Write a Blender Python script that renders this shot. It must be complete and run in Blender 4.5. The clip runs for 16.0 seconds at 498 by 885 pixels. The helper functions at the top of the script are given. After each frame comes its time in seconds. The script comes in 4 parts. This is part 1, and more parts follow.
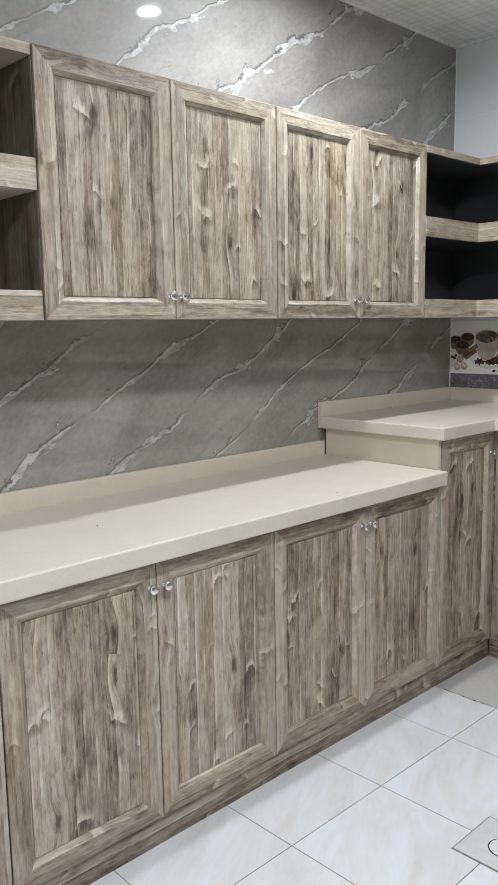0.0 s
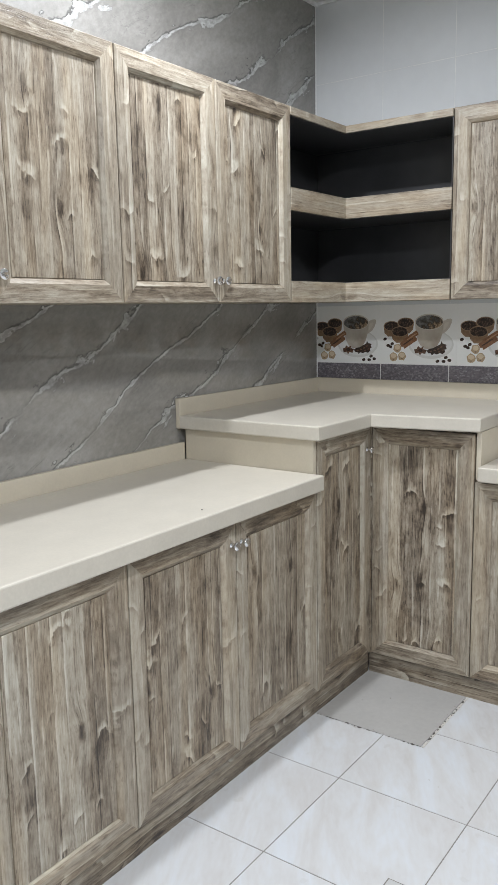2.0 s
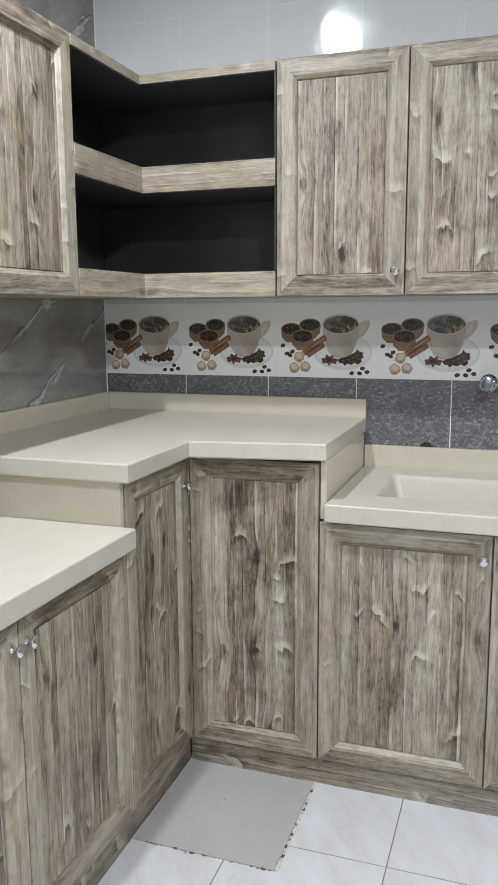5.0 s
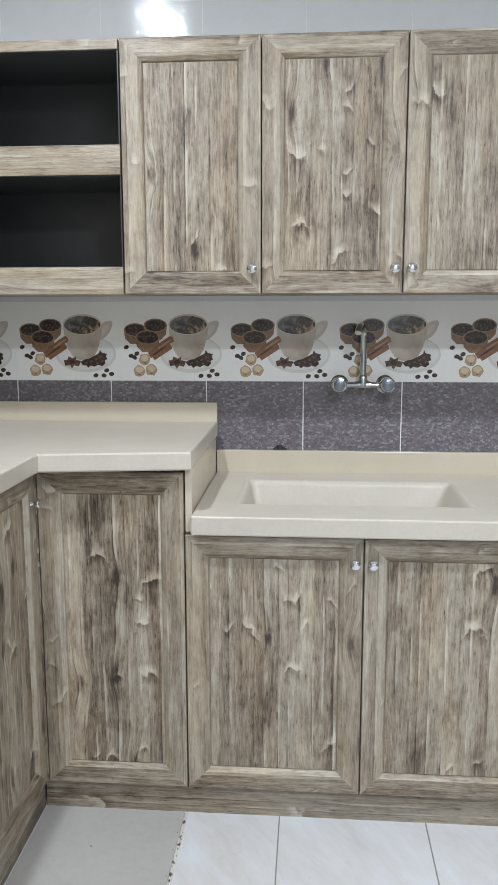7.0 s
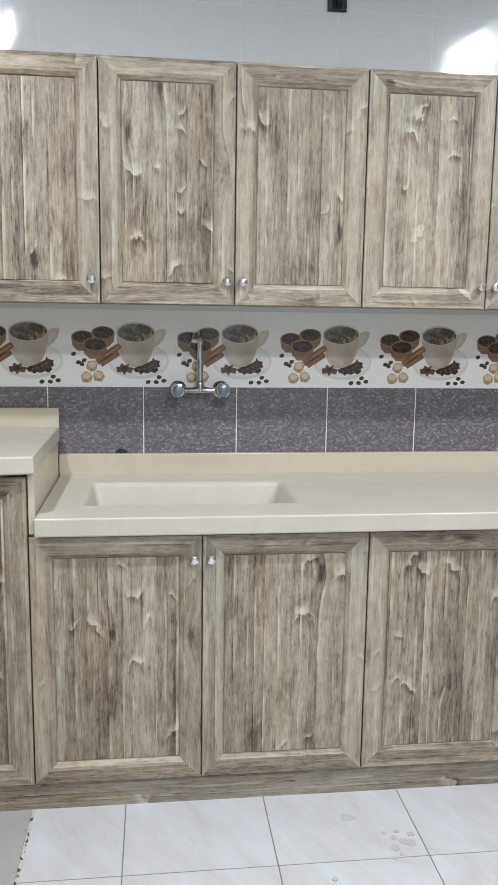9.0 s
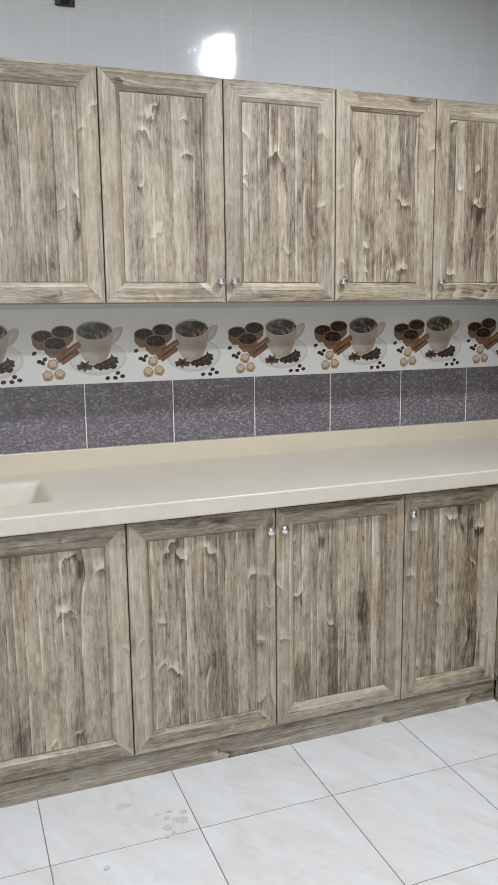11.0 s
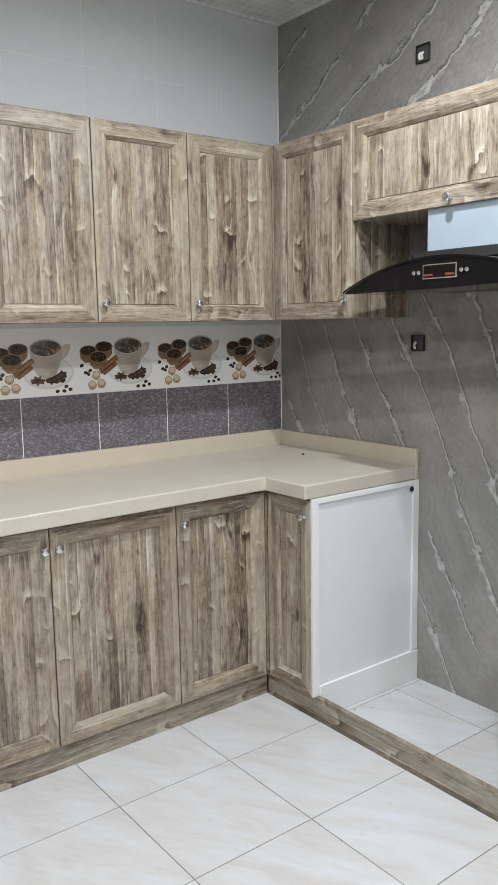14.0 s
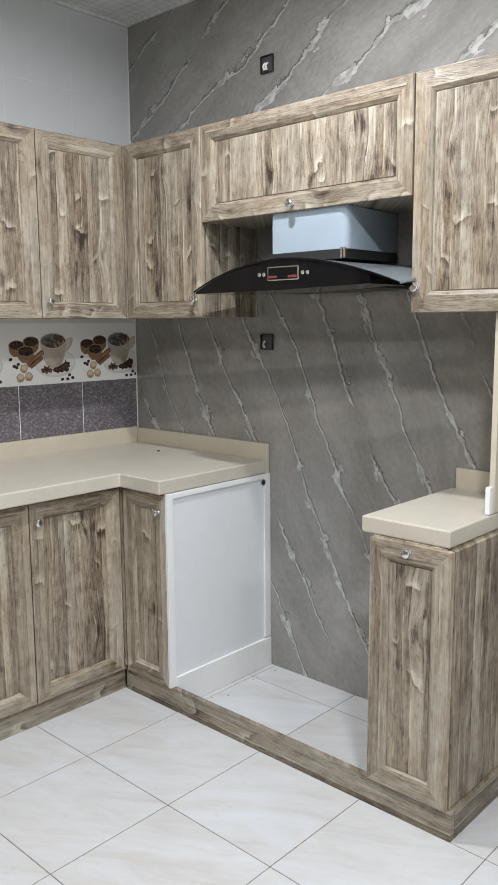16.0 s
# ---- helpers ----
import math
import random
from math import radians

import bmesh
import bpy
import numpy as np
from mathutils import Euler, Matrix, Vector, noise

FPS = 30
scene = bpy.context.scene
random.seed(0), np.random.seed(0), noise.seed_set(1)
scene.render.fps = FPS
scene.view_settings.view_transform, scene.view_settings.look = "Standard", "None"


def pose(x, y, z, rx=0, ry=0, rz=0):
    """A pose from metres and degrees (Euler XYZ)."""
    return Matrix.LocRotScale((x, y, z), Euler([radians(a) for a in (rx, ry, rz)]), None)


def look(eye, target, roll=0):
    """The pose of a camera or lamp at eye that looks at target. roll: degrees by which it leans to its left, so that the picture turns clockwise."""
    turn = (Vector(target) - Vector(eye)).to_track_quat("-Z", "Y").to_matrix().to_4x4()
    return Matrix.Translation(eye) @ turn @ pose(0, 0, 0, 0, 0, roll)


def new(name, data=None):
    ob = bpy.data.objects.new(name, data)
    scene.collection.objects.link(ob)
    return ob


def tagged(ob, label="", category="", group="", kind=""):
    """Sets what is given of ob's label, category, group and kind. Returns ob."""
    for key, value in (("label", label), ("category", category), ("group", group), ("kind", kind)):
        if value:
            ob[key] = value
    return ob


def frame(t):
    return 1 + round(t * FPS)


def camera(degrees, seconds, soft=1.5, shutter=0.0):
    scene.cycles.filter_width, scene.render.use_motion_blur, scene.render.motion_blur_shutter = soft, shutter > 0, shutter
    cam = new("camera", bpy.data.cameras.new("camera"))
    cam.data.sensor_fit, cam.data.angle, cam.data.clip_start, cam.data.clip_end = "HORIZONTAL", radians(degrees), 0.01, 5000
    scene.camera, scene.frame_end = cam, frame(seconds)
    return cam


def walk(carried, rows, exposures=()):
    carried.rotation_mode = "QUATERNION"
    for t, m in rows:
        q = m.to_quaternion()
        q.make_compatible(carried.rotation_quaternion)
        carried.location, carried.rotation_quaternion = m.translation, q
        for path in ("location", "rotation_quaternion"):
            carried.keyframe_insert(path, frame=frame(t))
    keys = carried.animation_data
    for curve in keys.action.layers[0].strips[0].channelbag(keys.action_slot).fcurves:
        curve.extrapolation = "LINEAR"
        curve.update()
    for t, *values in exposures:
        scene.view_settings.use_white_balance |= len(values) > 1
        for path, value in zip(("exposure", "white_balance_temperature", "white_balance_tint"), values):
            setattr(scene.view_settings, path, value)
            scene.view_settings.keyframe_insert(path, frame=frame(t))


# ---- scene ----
import functools

cam = camera(34.8, 16.0)
PATH = [
    (0, (0.122, 0.105, 1.465), (1.493, 1.533, 1.177), -0.9),
    (0.5, (0.207, 0.147, 1.455), (1.625, 1.521, 1.134), -1.1),
    (1, (0.3, 0.226, 1.452), (1.785, 1.526, 1.128), -1.1),
    (1.5, (0.384, 0.327, 1.465), (1.945, 1.538, 1.154), -1.1),
    (2, (0.451, 0.393, 1.464), (2.049, 1.549, 1.136), -1.1),
    (2.5, (0.584, 0.456, 1.454), (2.208, 1.573, 1.115), -1.2),
    (3, (0.716, 0.52, 1.462), (2.385, 1.568, 1.122), -1.3),
    (3.5, (0.78, 0.587, 1.452), (2.503, 1.547, 1.121), -1.2),
    (6, (1.094, 0.964, 1.444), (3.025, 1.375, 1.122), -0.1),
    (6.5, (1.1, 0.999, 1.443), (3.053, 1.29, 1.125), -0.2),
    (7, (1.109, 1.036, 1.436), (3.077, 1.19, 1.115), -0.1),
    (7.5, (1.099, 1.06, 1.434), (3.074, 1.094, 1.118), 0.1),
    (8, (1.06, 1.08, 1.443), (3.035, 1.016, 1.136), 0.5),
    (10.5, (0.915, 0.879, 1.459), (2.809, 0.326, 1.131), -0.1),
    (11, (0.906, 0.866, 1.462), (2.751, 0.166, 1.135), -0.7),
    (11.5, (0.896, 0.886, 1.472), (2.68, 0.046, 1.139), -1.1),
    (12, (0.881, 0.897, 1.479), (2.618, -0.038, 1.152), -1.3),
    (12.5, (0.86, 0.894, 1.471), (2.56, -0.113, 1.164), -1.3),
    (13, (0.841, 0.891, 1.47), (2.498, -0.189, 1.178), -1.2),
    (13.5, (0.833, 0.9, 1.467), (2.444, -0.251, 1.182), -1.0),
    (14, (0.826, 0.901, 1.468), (2.4, -0.299, 1.179), -1.0),
    (14.5, (0.813, 0.901, 1.464), (2.342, -0.357, 1.176), -1.0),
    (15, (0.796, 0.895, 1.459), (2.268, -0.428, 1.171), -1.0),
    (15.5, (0.778, 0.898, 1.466), (2.19, -0.488, 1.174), -0.7),
    (16, (0.747, 0.914, 1.464), (2.093, -0.536, 1.17), -0.4),
]
# the picture warms a little once the camera has turned to the sink
walk(cam, [(t, look(eye, target, roll)) for t, eye, target, roll in PATH],
     exposures=[(0.0, 0.0, 6400, 10), (3.5, 0.05, 6290, 10), (8.0, 0.11, 6250, 9.5), (10.5, 0.11, 6480, 10.5), (16.0, 0.05, 6600, 10.5)])
# ---------- world, light ----------
world = bpy.data.worlds.new("world"); scene.world = world; world.use_nodes = True
world.node_tree.nodes["Background"].inputs[0].default_value = (0.75, 0.8, 0.85, 1)
world.node_tree.nodes["Background"].inputs[1].default_value = 0.05
CEIL = 2.83
# the last, rearmost lamp is an unseen addition that fills and softens the light
LAMPS = [(2.35, 1.77), (2.31, -0.64), (0.85, 0.30), (-1.2, 0.30)]
LAMP_W = [30.0, 30.0, 54.0, 36.0]
for (lx, ly), watts in zip(LAMPS, LAMP_W):
    ld = bpy.data.lights.new("downlight_glow", "AREA")
    ld.shape, ld.size, ld.energy, ld.color = "DISK", 0.085 if lx > 2 else 0.22, watts, (0.915, 0.945, 1.0)
    ld.spread = radians(174)
    lo = new("downlight_glow", ld)
    lo.matrix_world = pose(lx, ly, CEIL - 0.022)

# ---------- node helpers ----------
def material(name, rough=0.5, metal=0.0, color=(0.5, 0.5, 0.5)):
    m = bpy.data.materials.new(name); m.use_nodes = True
    b = m.node_tree.nodes["Principled BSDF"]
    b.inputs["Base Color"].default_value = (*color, 1)
    b.inputs["Roughness"].default_value, b.inputs["Metallic"].default_value = rough, metal
    return m, m.node_tree, b

def nd(nt, kind, ins=None, **props):
    n = nt.nodes.new(kind)
    for k, v in props.items():
        setattr(n, k, v)
    for k, v in (ins or {}).items():
        if isinstance(v, bpy.types.NodeSocket):
            nt.links.new(v, n.inputs[k])
        else:
            n.inputs[k].default_value = v
    return n

def mt(nt, op, a, b=0.0, c=0.0):
    return nd(nt, "ShaderNodeMath", {0: a, 1: b, 2: c}, operation=op).outputs[0]

def vec(nt, x, y, z=0.0):
    return nd(nt, "ShaderNodeCombineXYZ", {0: x, 1: y, 2: z}).outputs[0]

def noi(nt, v, scale=1.0, detail=2.0, rough=0.5, dist=0.0):
    return nd(nt, "ShaderNodeTexNoise", {"Vector": v, "Scale": scale, "Detail": detail, "Roughness": rough, "Distortion": dist}).outputs[0]

def ramp(nt, fac, stops):
    n = nd(nt, "ShaderNodeValToRGB", {0: fac})
    el = n.color_ramp.elements
    while len(el) < len(stops):
        el.new(0.5)
    for e, (p, c) in zip(el, stops):
        e.position, e.color = p, (*c, 1) if len(c) == 3 else c
    return n.outputs[0]

def mixc(nt, fac, a, b, mode="MIX"):
    n = nd(nt, "ShaderNodeMix", {0: fac}, data_type="RGBA", blend_type=mode)
    for k, v in ((6, a), (7, b)):
        if isinstance(v, bpy.types.NodeSocket):
            nt.links.new(v, n.inputs[k])
        else:
            n.inputs[k].default_value = (*v, 1)
    return n.outputs[2]

def sstep(nt, v, lo, hi):
    return nd(nt, "ShaderNodeMapRange", {0: v, 1: lo, 2: hi, 3: 0.0, 4: 1.0}, interpolation_type="SMOOTHSTEP").outputs[0]

def bump(nt, b, h, strength=0.2, dist=0.002):
    nt.links.new(nd(nt, "ShaderNodeBump", {"Strength": strength, "Distance": dist, "Height": h}).outputs[0], b.inputs["Normal"])

def coords(nt):
    return nd(nt, "ShaderNodeSeparateXYZ", {0: nd(nt, "ShaderNodeTexCoord").outputs["Object"]}).outputs

def rnd(nt):
    return nd(nt, "ShaderNodeObjectInfo").outputs["Random"]

# ---------- materials ----------
def wood(name, level=False, dark=1.0, calm=False):
    """Printed rustic wood film; level: grain lies along the board; calm: plain pale stock of the door frames."""
    m, nt, b = material(name, 0.42)
    c = coords(nt)
    flat = mt(nt, "ADD", c[0], mt(nt, "MULTIPLY", c[1], 0.83))
    u, w = (c[2], flat) if level else (flat, c[2])
    off = mt(nt, "MULTIPLY", rnd(nt), 41.0)
    if calm:
        off = mt(nt, "ADD", off, 7.7)
    uo, wo = mt(nt, "ADD", u, off), mt(nt, "ADD", w, mt(nt, "MULTIPLY", off, 0.37))
    Q = lambda a, bb, k=0.0: vec(nt, mt(nt, "MULTIPLY", uo, a), mt(nt, "MULTIPLY", wo, bb), mt(nt, "ADD", off, k))
    inv = lambda v: mt(nt, "SUBTRACT", 1.0, v)
    mul = lambda *v: functools.reduce(lambda p, q: mt(nt, "MULTIPLY", p, q), v)
    cen = lambda v: mt(nt, "SUBTRACT", v, 0.5)
    rgb = lambda v: nd(nt, "ShaderNodeSeparateColor", {0: v}).outputs
    # knots: the grain arches round them in long flames
    wob = noi(nt, Q(60, 40), 1, 3, 0.6)
    vk = nd(nt, "ShaderNodeTexVoronoi", {"Vector": Q(6.0, 2.4), "Scale": 1.0}, feature="F1", voronoi_dimensions="2D")
    kc = rgb(vk.outputs["Color"])
    keep = sstep(nt, kc[0], 0.28, 0.34)
    near = mul(keep, inv(sstep(nt, vk.outputs["Distance"], 0.0, 0.38)))
    lean = mt(nt, "MULTIPLY_ADD", sstep(nt, kc[1], 0.45, 0.55), 0.032, -0.016)
    sway = mul(cen(noi(nt, Q(6, 3.5), 1, 2)), mt(nt, "MULTIPLY_ADD", near, 0.022, 0.007))
    ub = mt(nt, "ADD", mt(nt, "ADD", uo, sway), mul(near, near, lean))
    P = lambda a, bb, k=0.0: vec(nt, mt(nt, "MULTIPLY", ub, a), mt(nt, "MULTIPLY", wo, bb), mt(nt, "ADD", off, k))
    band = sstep(nt, noi(nt, P(30, 2.6), 1, 4, 0.6), 0.32, 0.68)
    thin = sstep(nt, noi(nt, P(85, 5.5, 3), 1, 4, 0.62), 0.30, 0.70)
    fine = sstep(nt, noi(nt, P(280, 20.0, 7), 1, 4, 0.68), 0.28, 0.72)
    pore = sstep(nt, noi(nt, P(330, 34.0, 13), 1, 2, 0.6), 0.60, 0.70)
    fleck = sstep(nt, noi(nt, P(120, 22, 31), 1, 2, 0.5), 0.63, 0.72)
    # strips of uneven width, each with its own tone
    rowf = mt(nt, "ADD", mt(nt, "DIVIDE", ub, 0.033), mt(nt, "MULTIPLY", noi(nt, vec(nt, mt(nt, "MULTIPLY", uo, 13.0), off), 1, 1), 1.6))
    row = mt(nt, "FLOOR", rowf)
    strip = nd(nt, "ShaderNodeTexWhiteNoise", {"Vector": vec(nt, row, mt(nt, "FLOOR", off))}, noise_dimensions="2D").outputs[0]
    pos = mt(nt, "FRACT", rowf)
    worn = sstep(nt, noi(nt, P(30, 5.0, 71), 1, 3, 0.6), 0.47, 0.62)
    pale = mul(worn, inv(sstep(nt, pos, 0.05, 0.32)))
    seam = mul(sstep(nt, pos, 0.80, 0.98), sstep(nt, noi(nt, P(25, 4.0, 77), 1, 2), 0.44, 0.60))
    # smoky patches and dark flames at the knots
    smoke = sstep(nt, noi(nt, Q(8.5, 5.0, 11), 1, 4, 0.62, 0.7), 0.47, 0.68)
    soot = mul(smoke, sstep(nt, noi(nt, P(60, 9, 17), 1, 3, 0.6), 0.35, 0.65))
    kd = mt(nt, "ADD", vk.outputs["Distance"], mul(cen(wob), 0.12))
    knot = mul(keep, inv(sstep(nt, kd, 0.015, 0.10)))
    halo = mul(near, sstep(nt, noi(nt, P(95, 5.5, 29), 1, 3, 0.6), 0.42, 0.62))
    mottle = sstep(nt, noi(nt, Q(36, 22, 91), 1, 4, 0.65, 0.3), 0.32, 0.68)
    # short pale torn crescents with a dark lip under them
    def torn(a, bb, k, share):
        jx, jz = noi(nt, Q(34, 26, k), 1, 2), noi(nt, Q(34, 26, k + 5), 1, 2)
        px = mt(nt, "ADD", mt(nt, "MULTIPLY", uo, a), mul(cen(jx), 0.42))
        pz = mt(nt, "ADD", mt(nt, "MULTIPLY", wo, bb), mul(cen(jz), 0.30))
        vc = nd(nt, "ShaderNodeTexVoronoi", {"Vector": vec(nt, px, pz), "Scale": 1.0}, feature="F1", voronoi_dimensions="2D")
        at = nd(nt, "ShaderNodeSeparateXYZ", {0: vc.outputs["Position"]}).outputs
        r3 = rgb(vc.outputs["Color"])
        dx, dz = mt(nt, "SUBTRACT", px, at[0]), mt(nt, "SUBTRACT", pz, at[1])
        yy = mt(nt, "ADD", dz, mt(nt, "ADD", mul(dx, cen(r3[1]), 1.5), mul(dx, dx, cen(r3[2]), 7.0)))
        on, far = inv(sstep(nt, r3[0], share, share + 0.03)), mt(nt, "ABSOLUTE", dx)
        light = mul(on, sstep(nt, yy, -0.025, 0.015), inv(sstep(nt, yy, 0.02, 0.21)), inv(sstep(nt, far, 0.06, 0.27)))
        shade = mul(on, sstep(nt, yy, -0.22, -0.03), inv(sstep(nt, yy, -0.03, 0.01)), inv(sstep(nt, far, 0.05, 0.30)))
        return light, shade
    l1, d1 = torn(8.0, 5.6, 37, 0.29)
    l2, d2 = torn(14.0, 9.0, 53, 0.13)
    k = 0.62 if calm or (level and dark == 1.0) else 1.0
    s = 0.430 if calm else 0.375
    for what, weight in ((band, 0.13), (thin, 0.13), (fine, 0.19), (strip, 0.21), (mottle, 0.09)):
        s = mt(nt, "ADD", s, mul(cen(what), weight * (0.8 if calm else 1.0)))
    for what, weight in ((pale, 0.25), (seam, -0.15), (knot, -0.26), (halo, -0.10), (soot, -0.12), (smoke, -0.05), (pore, -0.15), (fleck, -0.13),
                         (l1, 0.31), (d1, -0.18), (l2, 0.24), (d2, -0.14)):
        s = mt(nt, "ADD", s, mul(what, weight * k))
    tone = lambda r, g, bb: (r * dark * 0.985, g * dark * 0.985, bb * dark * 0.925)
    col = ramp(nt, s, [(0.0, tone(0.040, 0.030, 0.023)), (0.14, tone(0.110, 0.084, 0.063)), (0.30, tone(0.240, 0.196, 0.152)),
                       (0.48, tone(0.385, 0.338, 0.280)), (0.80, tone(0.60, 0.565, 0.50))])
    hue = noi(nt, P(16, 2.2, 51), 1, 2)
    col = mixc(nt, mul(sstep(nt, hue, 0.48, 0.66), 0.35), col, mixc(nt, 1.0, col, (0.95, 1.0, 1.06), "MULTIPLY"))
    col = mixc(nt, mul(sstep(nt, hue, 0.52, 0.34), 0.5), col, mixc(nt, 1.0, col, (1.02, 0.94, 0.83), "MULTIPLY"))
    nt.links.new(col, b.inputs["Base Color"])
    nt.links.new(mt(nt, "MULTIPLY_ADD", fine, 0.22, 0.32), b.inputs["Roughness"])
    bump(nt, b, mt(nt, "ADD", fine, mul(pore, -0.8)), 0.3, 0.0012)
    return m

def marble(name, right, angle, gap):
    """Grey stone; right: +1 or -1 for the wall's own right along x."""
    m, nt, b = material(name, 0.12)
    b.inputs["Coat Weight"].default_value, b.inputs["Coat Roughness"].default_value = 1.0, 0.03
    b.inputs["Coat IOR"].default_value = 1.7
    c = coords(nt)
    h, z = mt(nt, "MULTIPLY", c[0], right), c[2]
    ca, sa = math.cos(radians(angle)), math.sin(radians(angle))
    along = mt(nt, "ADD", mt(nt, "MULTIPLY", h, ca), mt(nt, "MULTIPLY", z, sa))
    across = mt(nt, "ADD", mt(nt, "MULTIPLY", h, -sa), mt(nt, "MULTIPLY", z, ca))
    P = lambda a, bb, k=0.0: vec(nt, mt(nt, "MULTIPLY", along, a), mt(nt, "MULTIPLY", across, bb), k)
    bend = mt(nt, "ADD", mt(nt, "MULTIPLY", noi(nt, P(1.3, 2.2), 1, 2), 0.95), mt(nt, "MULTIPLY", noi(nt, P(7, 9, 3), 1, 5, 0.68), 0.34))
    s = mt(nt, "ADD", mt(nt, "DIVIDE", across, gap), bend)
    line = mt(nt, "FLOOR", s)
    g = mt(nt, "SUBTRACT", mt(nt, "FRACT", s), 0.5)
    f = mt(nt, "ABSOLUTE", g)
    own = nd(nt, "ShaderNodeTexWhiteNoise", {"W": line}, noise_dimensions="1D").outputs[0]
    gate = sstep(nt, noi(nt, vec(nt, mt(nt, "MULTIPLY", along, 2.3), mt(nt, "MULTIPLY", line, 7.3), own), 1, 2), 0.33, 0.45)
    # ragged pale islands hang on one side of the vein or the other
    blob = sstep(nt, noi(nt, P(8.5, 17, 21), 1, 3, 0.6, 0.4), 0.52, 0.68)
    crust = noi(nt, P(24, 40, 5), 1, 4, 0.68)
    w = mt(nt, "MULTIPLY", gate, mt(nt, "MULTIPLY_ADD", blob, 0.125, 0.026))
    fw = mt(nt, "ADD", f, mt(nt, "MULTIPLY", mt(nt, "SUBTRACT", crust, 0.5), mt(nt, "MULTIPLY_ADD", blob, 0.30, 0.06)))
    rim = mt(nt, "SUBTRACT", fw, w)
    vein = mt(nt, "MULTIPLY", gate, mt(nt, "SUBTRACT", 1.0, sstep(nt, rim, -0.014, 0.006)))
    edge = mt(nt, "MULTIPLY", gate, mt(nt, "SUBTRACT", sstep(nt, rim, -0.006, 0.008), sstep(nt, rim, 0.008, 0.045)))
    edge = mt(nt, "MULTIPLY", edge, mt(nt, "MULTIPLY_ADD", sstep(nt, g, -0.01, 0.01), 0.75, 0.25))
    cloud = noi(nt, P(2.2, 4.5, 9), 1, 5, 0.62, 0.5)
    mott = noi(nt, P(40, 60, 2), 1, 4, 0.7)
    base = ramp(nt, mt(nt, "ADD", mt(nt, "MULTIPLY", cloud, 0.62), mt(nt, "MULTIPLY", mott, 0.38)),
                [(0.28, (0.143, 0.136, 0.124)), (0.5, (0.240, 0.231, 0.213)), (0.72, (0.352, 0.342, 0.320))])
    hair = noi(nt, P(3.0, 30, 13), 1, 4, 0.6, 0.6)
    scr = mt(nt, "SUBTRACT", 1.0, sstep(nt, mt(nt, "ABSOLUTE", mt(nt, "SUBTRACT", hair, 0.53)), 0.0, 0.012))
    scr = mt(nt, "MULTIPLY", scr, sstep(nt, noi(nt, P(4, 6, 19), 1, 2), 0.52, 0.64))
    base = mixc(nt, mt(nt, "MULTIPLY", scr, 0.4), base, (0.07, 0.068, 0.064))
    base = mixc(nt, mt(nt, "MULTIPLY", edge, 0.8), base, (0.045, 0.044, 0.042))
    vc = mixc(nt, sstep(nt, crust, 0.38, 0.60), (0.30, 0.30, 0.29), (0.56, 0.565, 0.555))
    nt.links.new(mixc(nt, mt(nt, "MULTIPLY", vein, 0.8), base, vc), b.inputs["Base Color"])
    nt.links.new(mt(nt, "MULTIPLY_ADD", mott, 0.16, 0.50), b.inputs["Roughness"])
    bump(nt, b, mt(nt, "ADD", mott, mt(nt, "MULTIPLY", vein, 0.6)), 0.10, 0.001)
    return m

def plain(name, color, rough=0.4, metal=0.0, grain=0.08, scale=30.0, bmp=0.05, tint=None):
    """A colour with cloudy variation at two scales."""
    m, nt, b = material(name, rough, metal)
    p = nd(nt, "ShaderNodeTexCoord").outputs["Object"]
    a = noi(nt, p, scale, 4, 0.6)
    g = noi(nt, p, scale * 0.08, 3, 0.6)
    s = mt(nt, "ADD", mt(nt, "MULTIPLY", a, 0.5), mt(nt, "MULTIPLY", g, 0.5))
    lo, hi = [v * (1 - 2 * grain) for v in color], [min(1, v * (1 + 2 * grain)) for v in (tint or color)]
    nt.links.new(ramp(nt, s, [(0.25, lo), (0.75, hi)]), b.inputs["Base Color"])
    nt.links.new(mt(nt, "MULTIPLY_ADD", a, 0.2 * rough, 0.9 * rough), b.inputs["Roughness"])
    if bmp:
        bump(nt, b, a, bmp, 0.001)
    return m

WOOD_V, WOOD_H = wood("rustic_oak_upright"), wood("rustic_oak_level", True)
WOOD_FRAME = wood("rustic_oak_frame", calm=True)
# same oak, darkened for the shade low under the doors and for dirt
WOOD_PLINTH = wood("rustic_oak_dirty_shaded_plinth", True, 0.80)
# same oak darkened: the shelf's inner shade is put into the colour
WOOD_IN = wood("rustic_oak_shaded_inside", dark=0.34)
WOOD_EDGE = wood("rustic_oak_shelf_edge", True, 1.06, True)
STONE_L = marble("grey_stone_rising", 1, 31, 0.225)
STONE_R_UP = marble("grey_stone_rising_far", -1, 33, 0.225)
STONE_R_LOW = marble("grey_stone_steep", -1, -63, 0.185)
# less yellow than CREAM: lamp sheen on the tops put into the colour, plus dust
CREAM_TOP = plain("cream_solid_surface_sheen_and_dust", (0.543, 0.505, 0.428), 0.34, grain=0.045, scale=120, bmp=0.03)
CREAM = plain("cream_solid_surface", (0.572, 0.515, 0.407), 0.26, grain=0.035, scale=160, bmp=0.02)
CREAM.node_tree.nodes["Principled BSDF"].inputs["IOR"].default_value = 1.62
BORDER_WHITE = plain("white_border_tile", (0.82, 0.825, 0.81), 0.14, grain=0.015, scale=75, bmp=0.2)
WHITE_TILE = plain("white_glazed_tile", (0.65, 0.67, 0.68), 0.013, grain=0.02, scale=230, bmp=0.23)
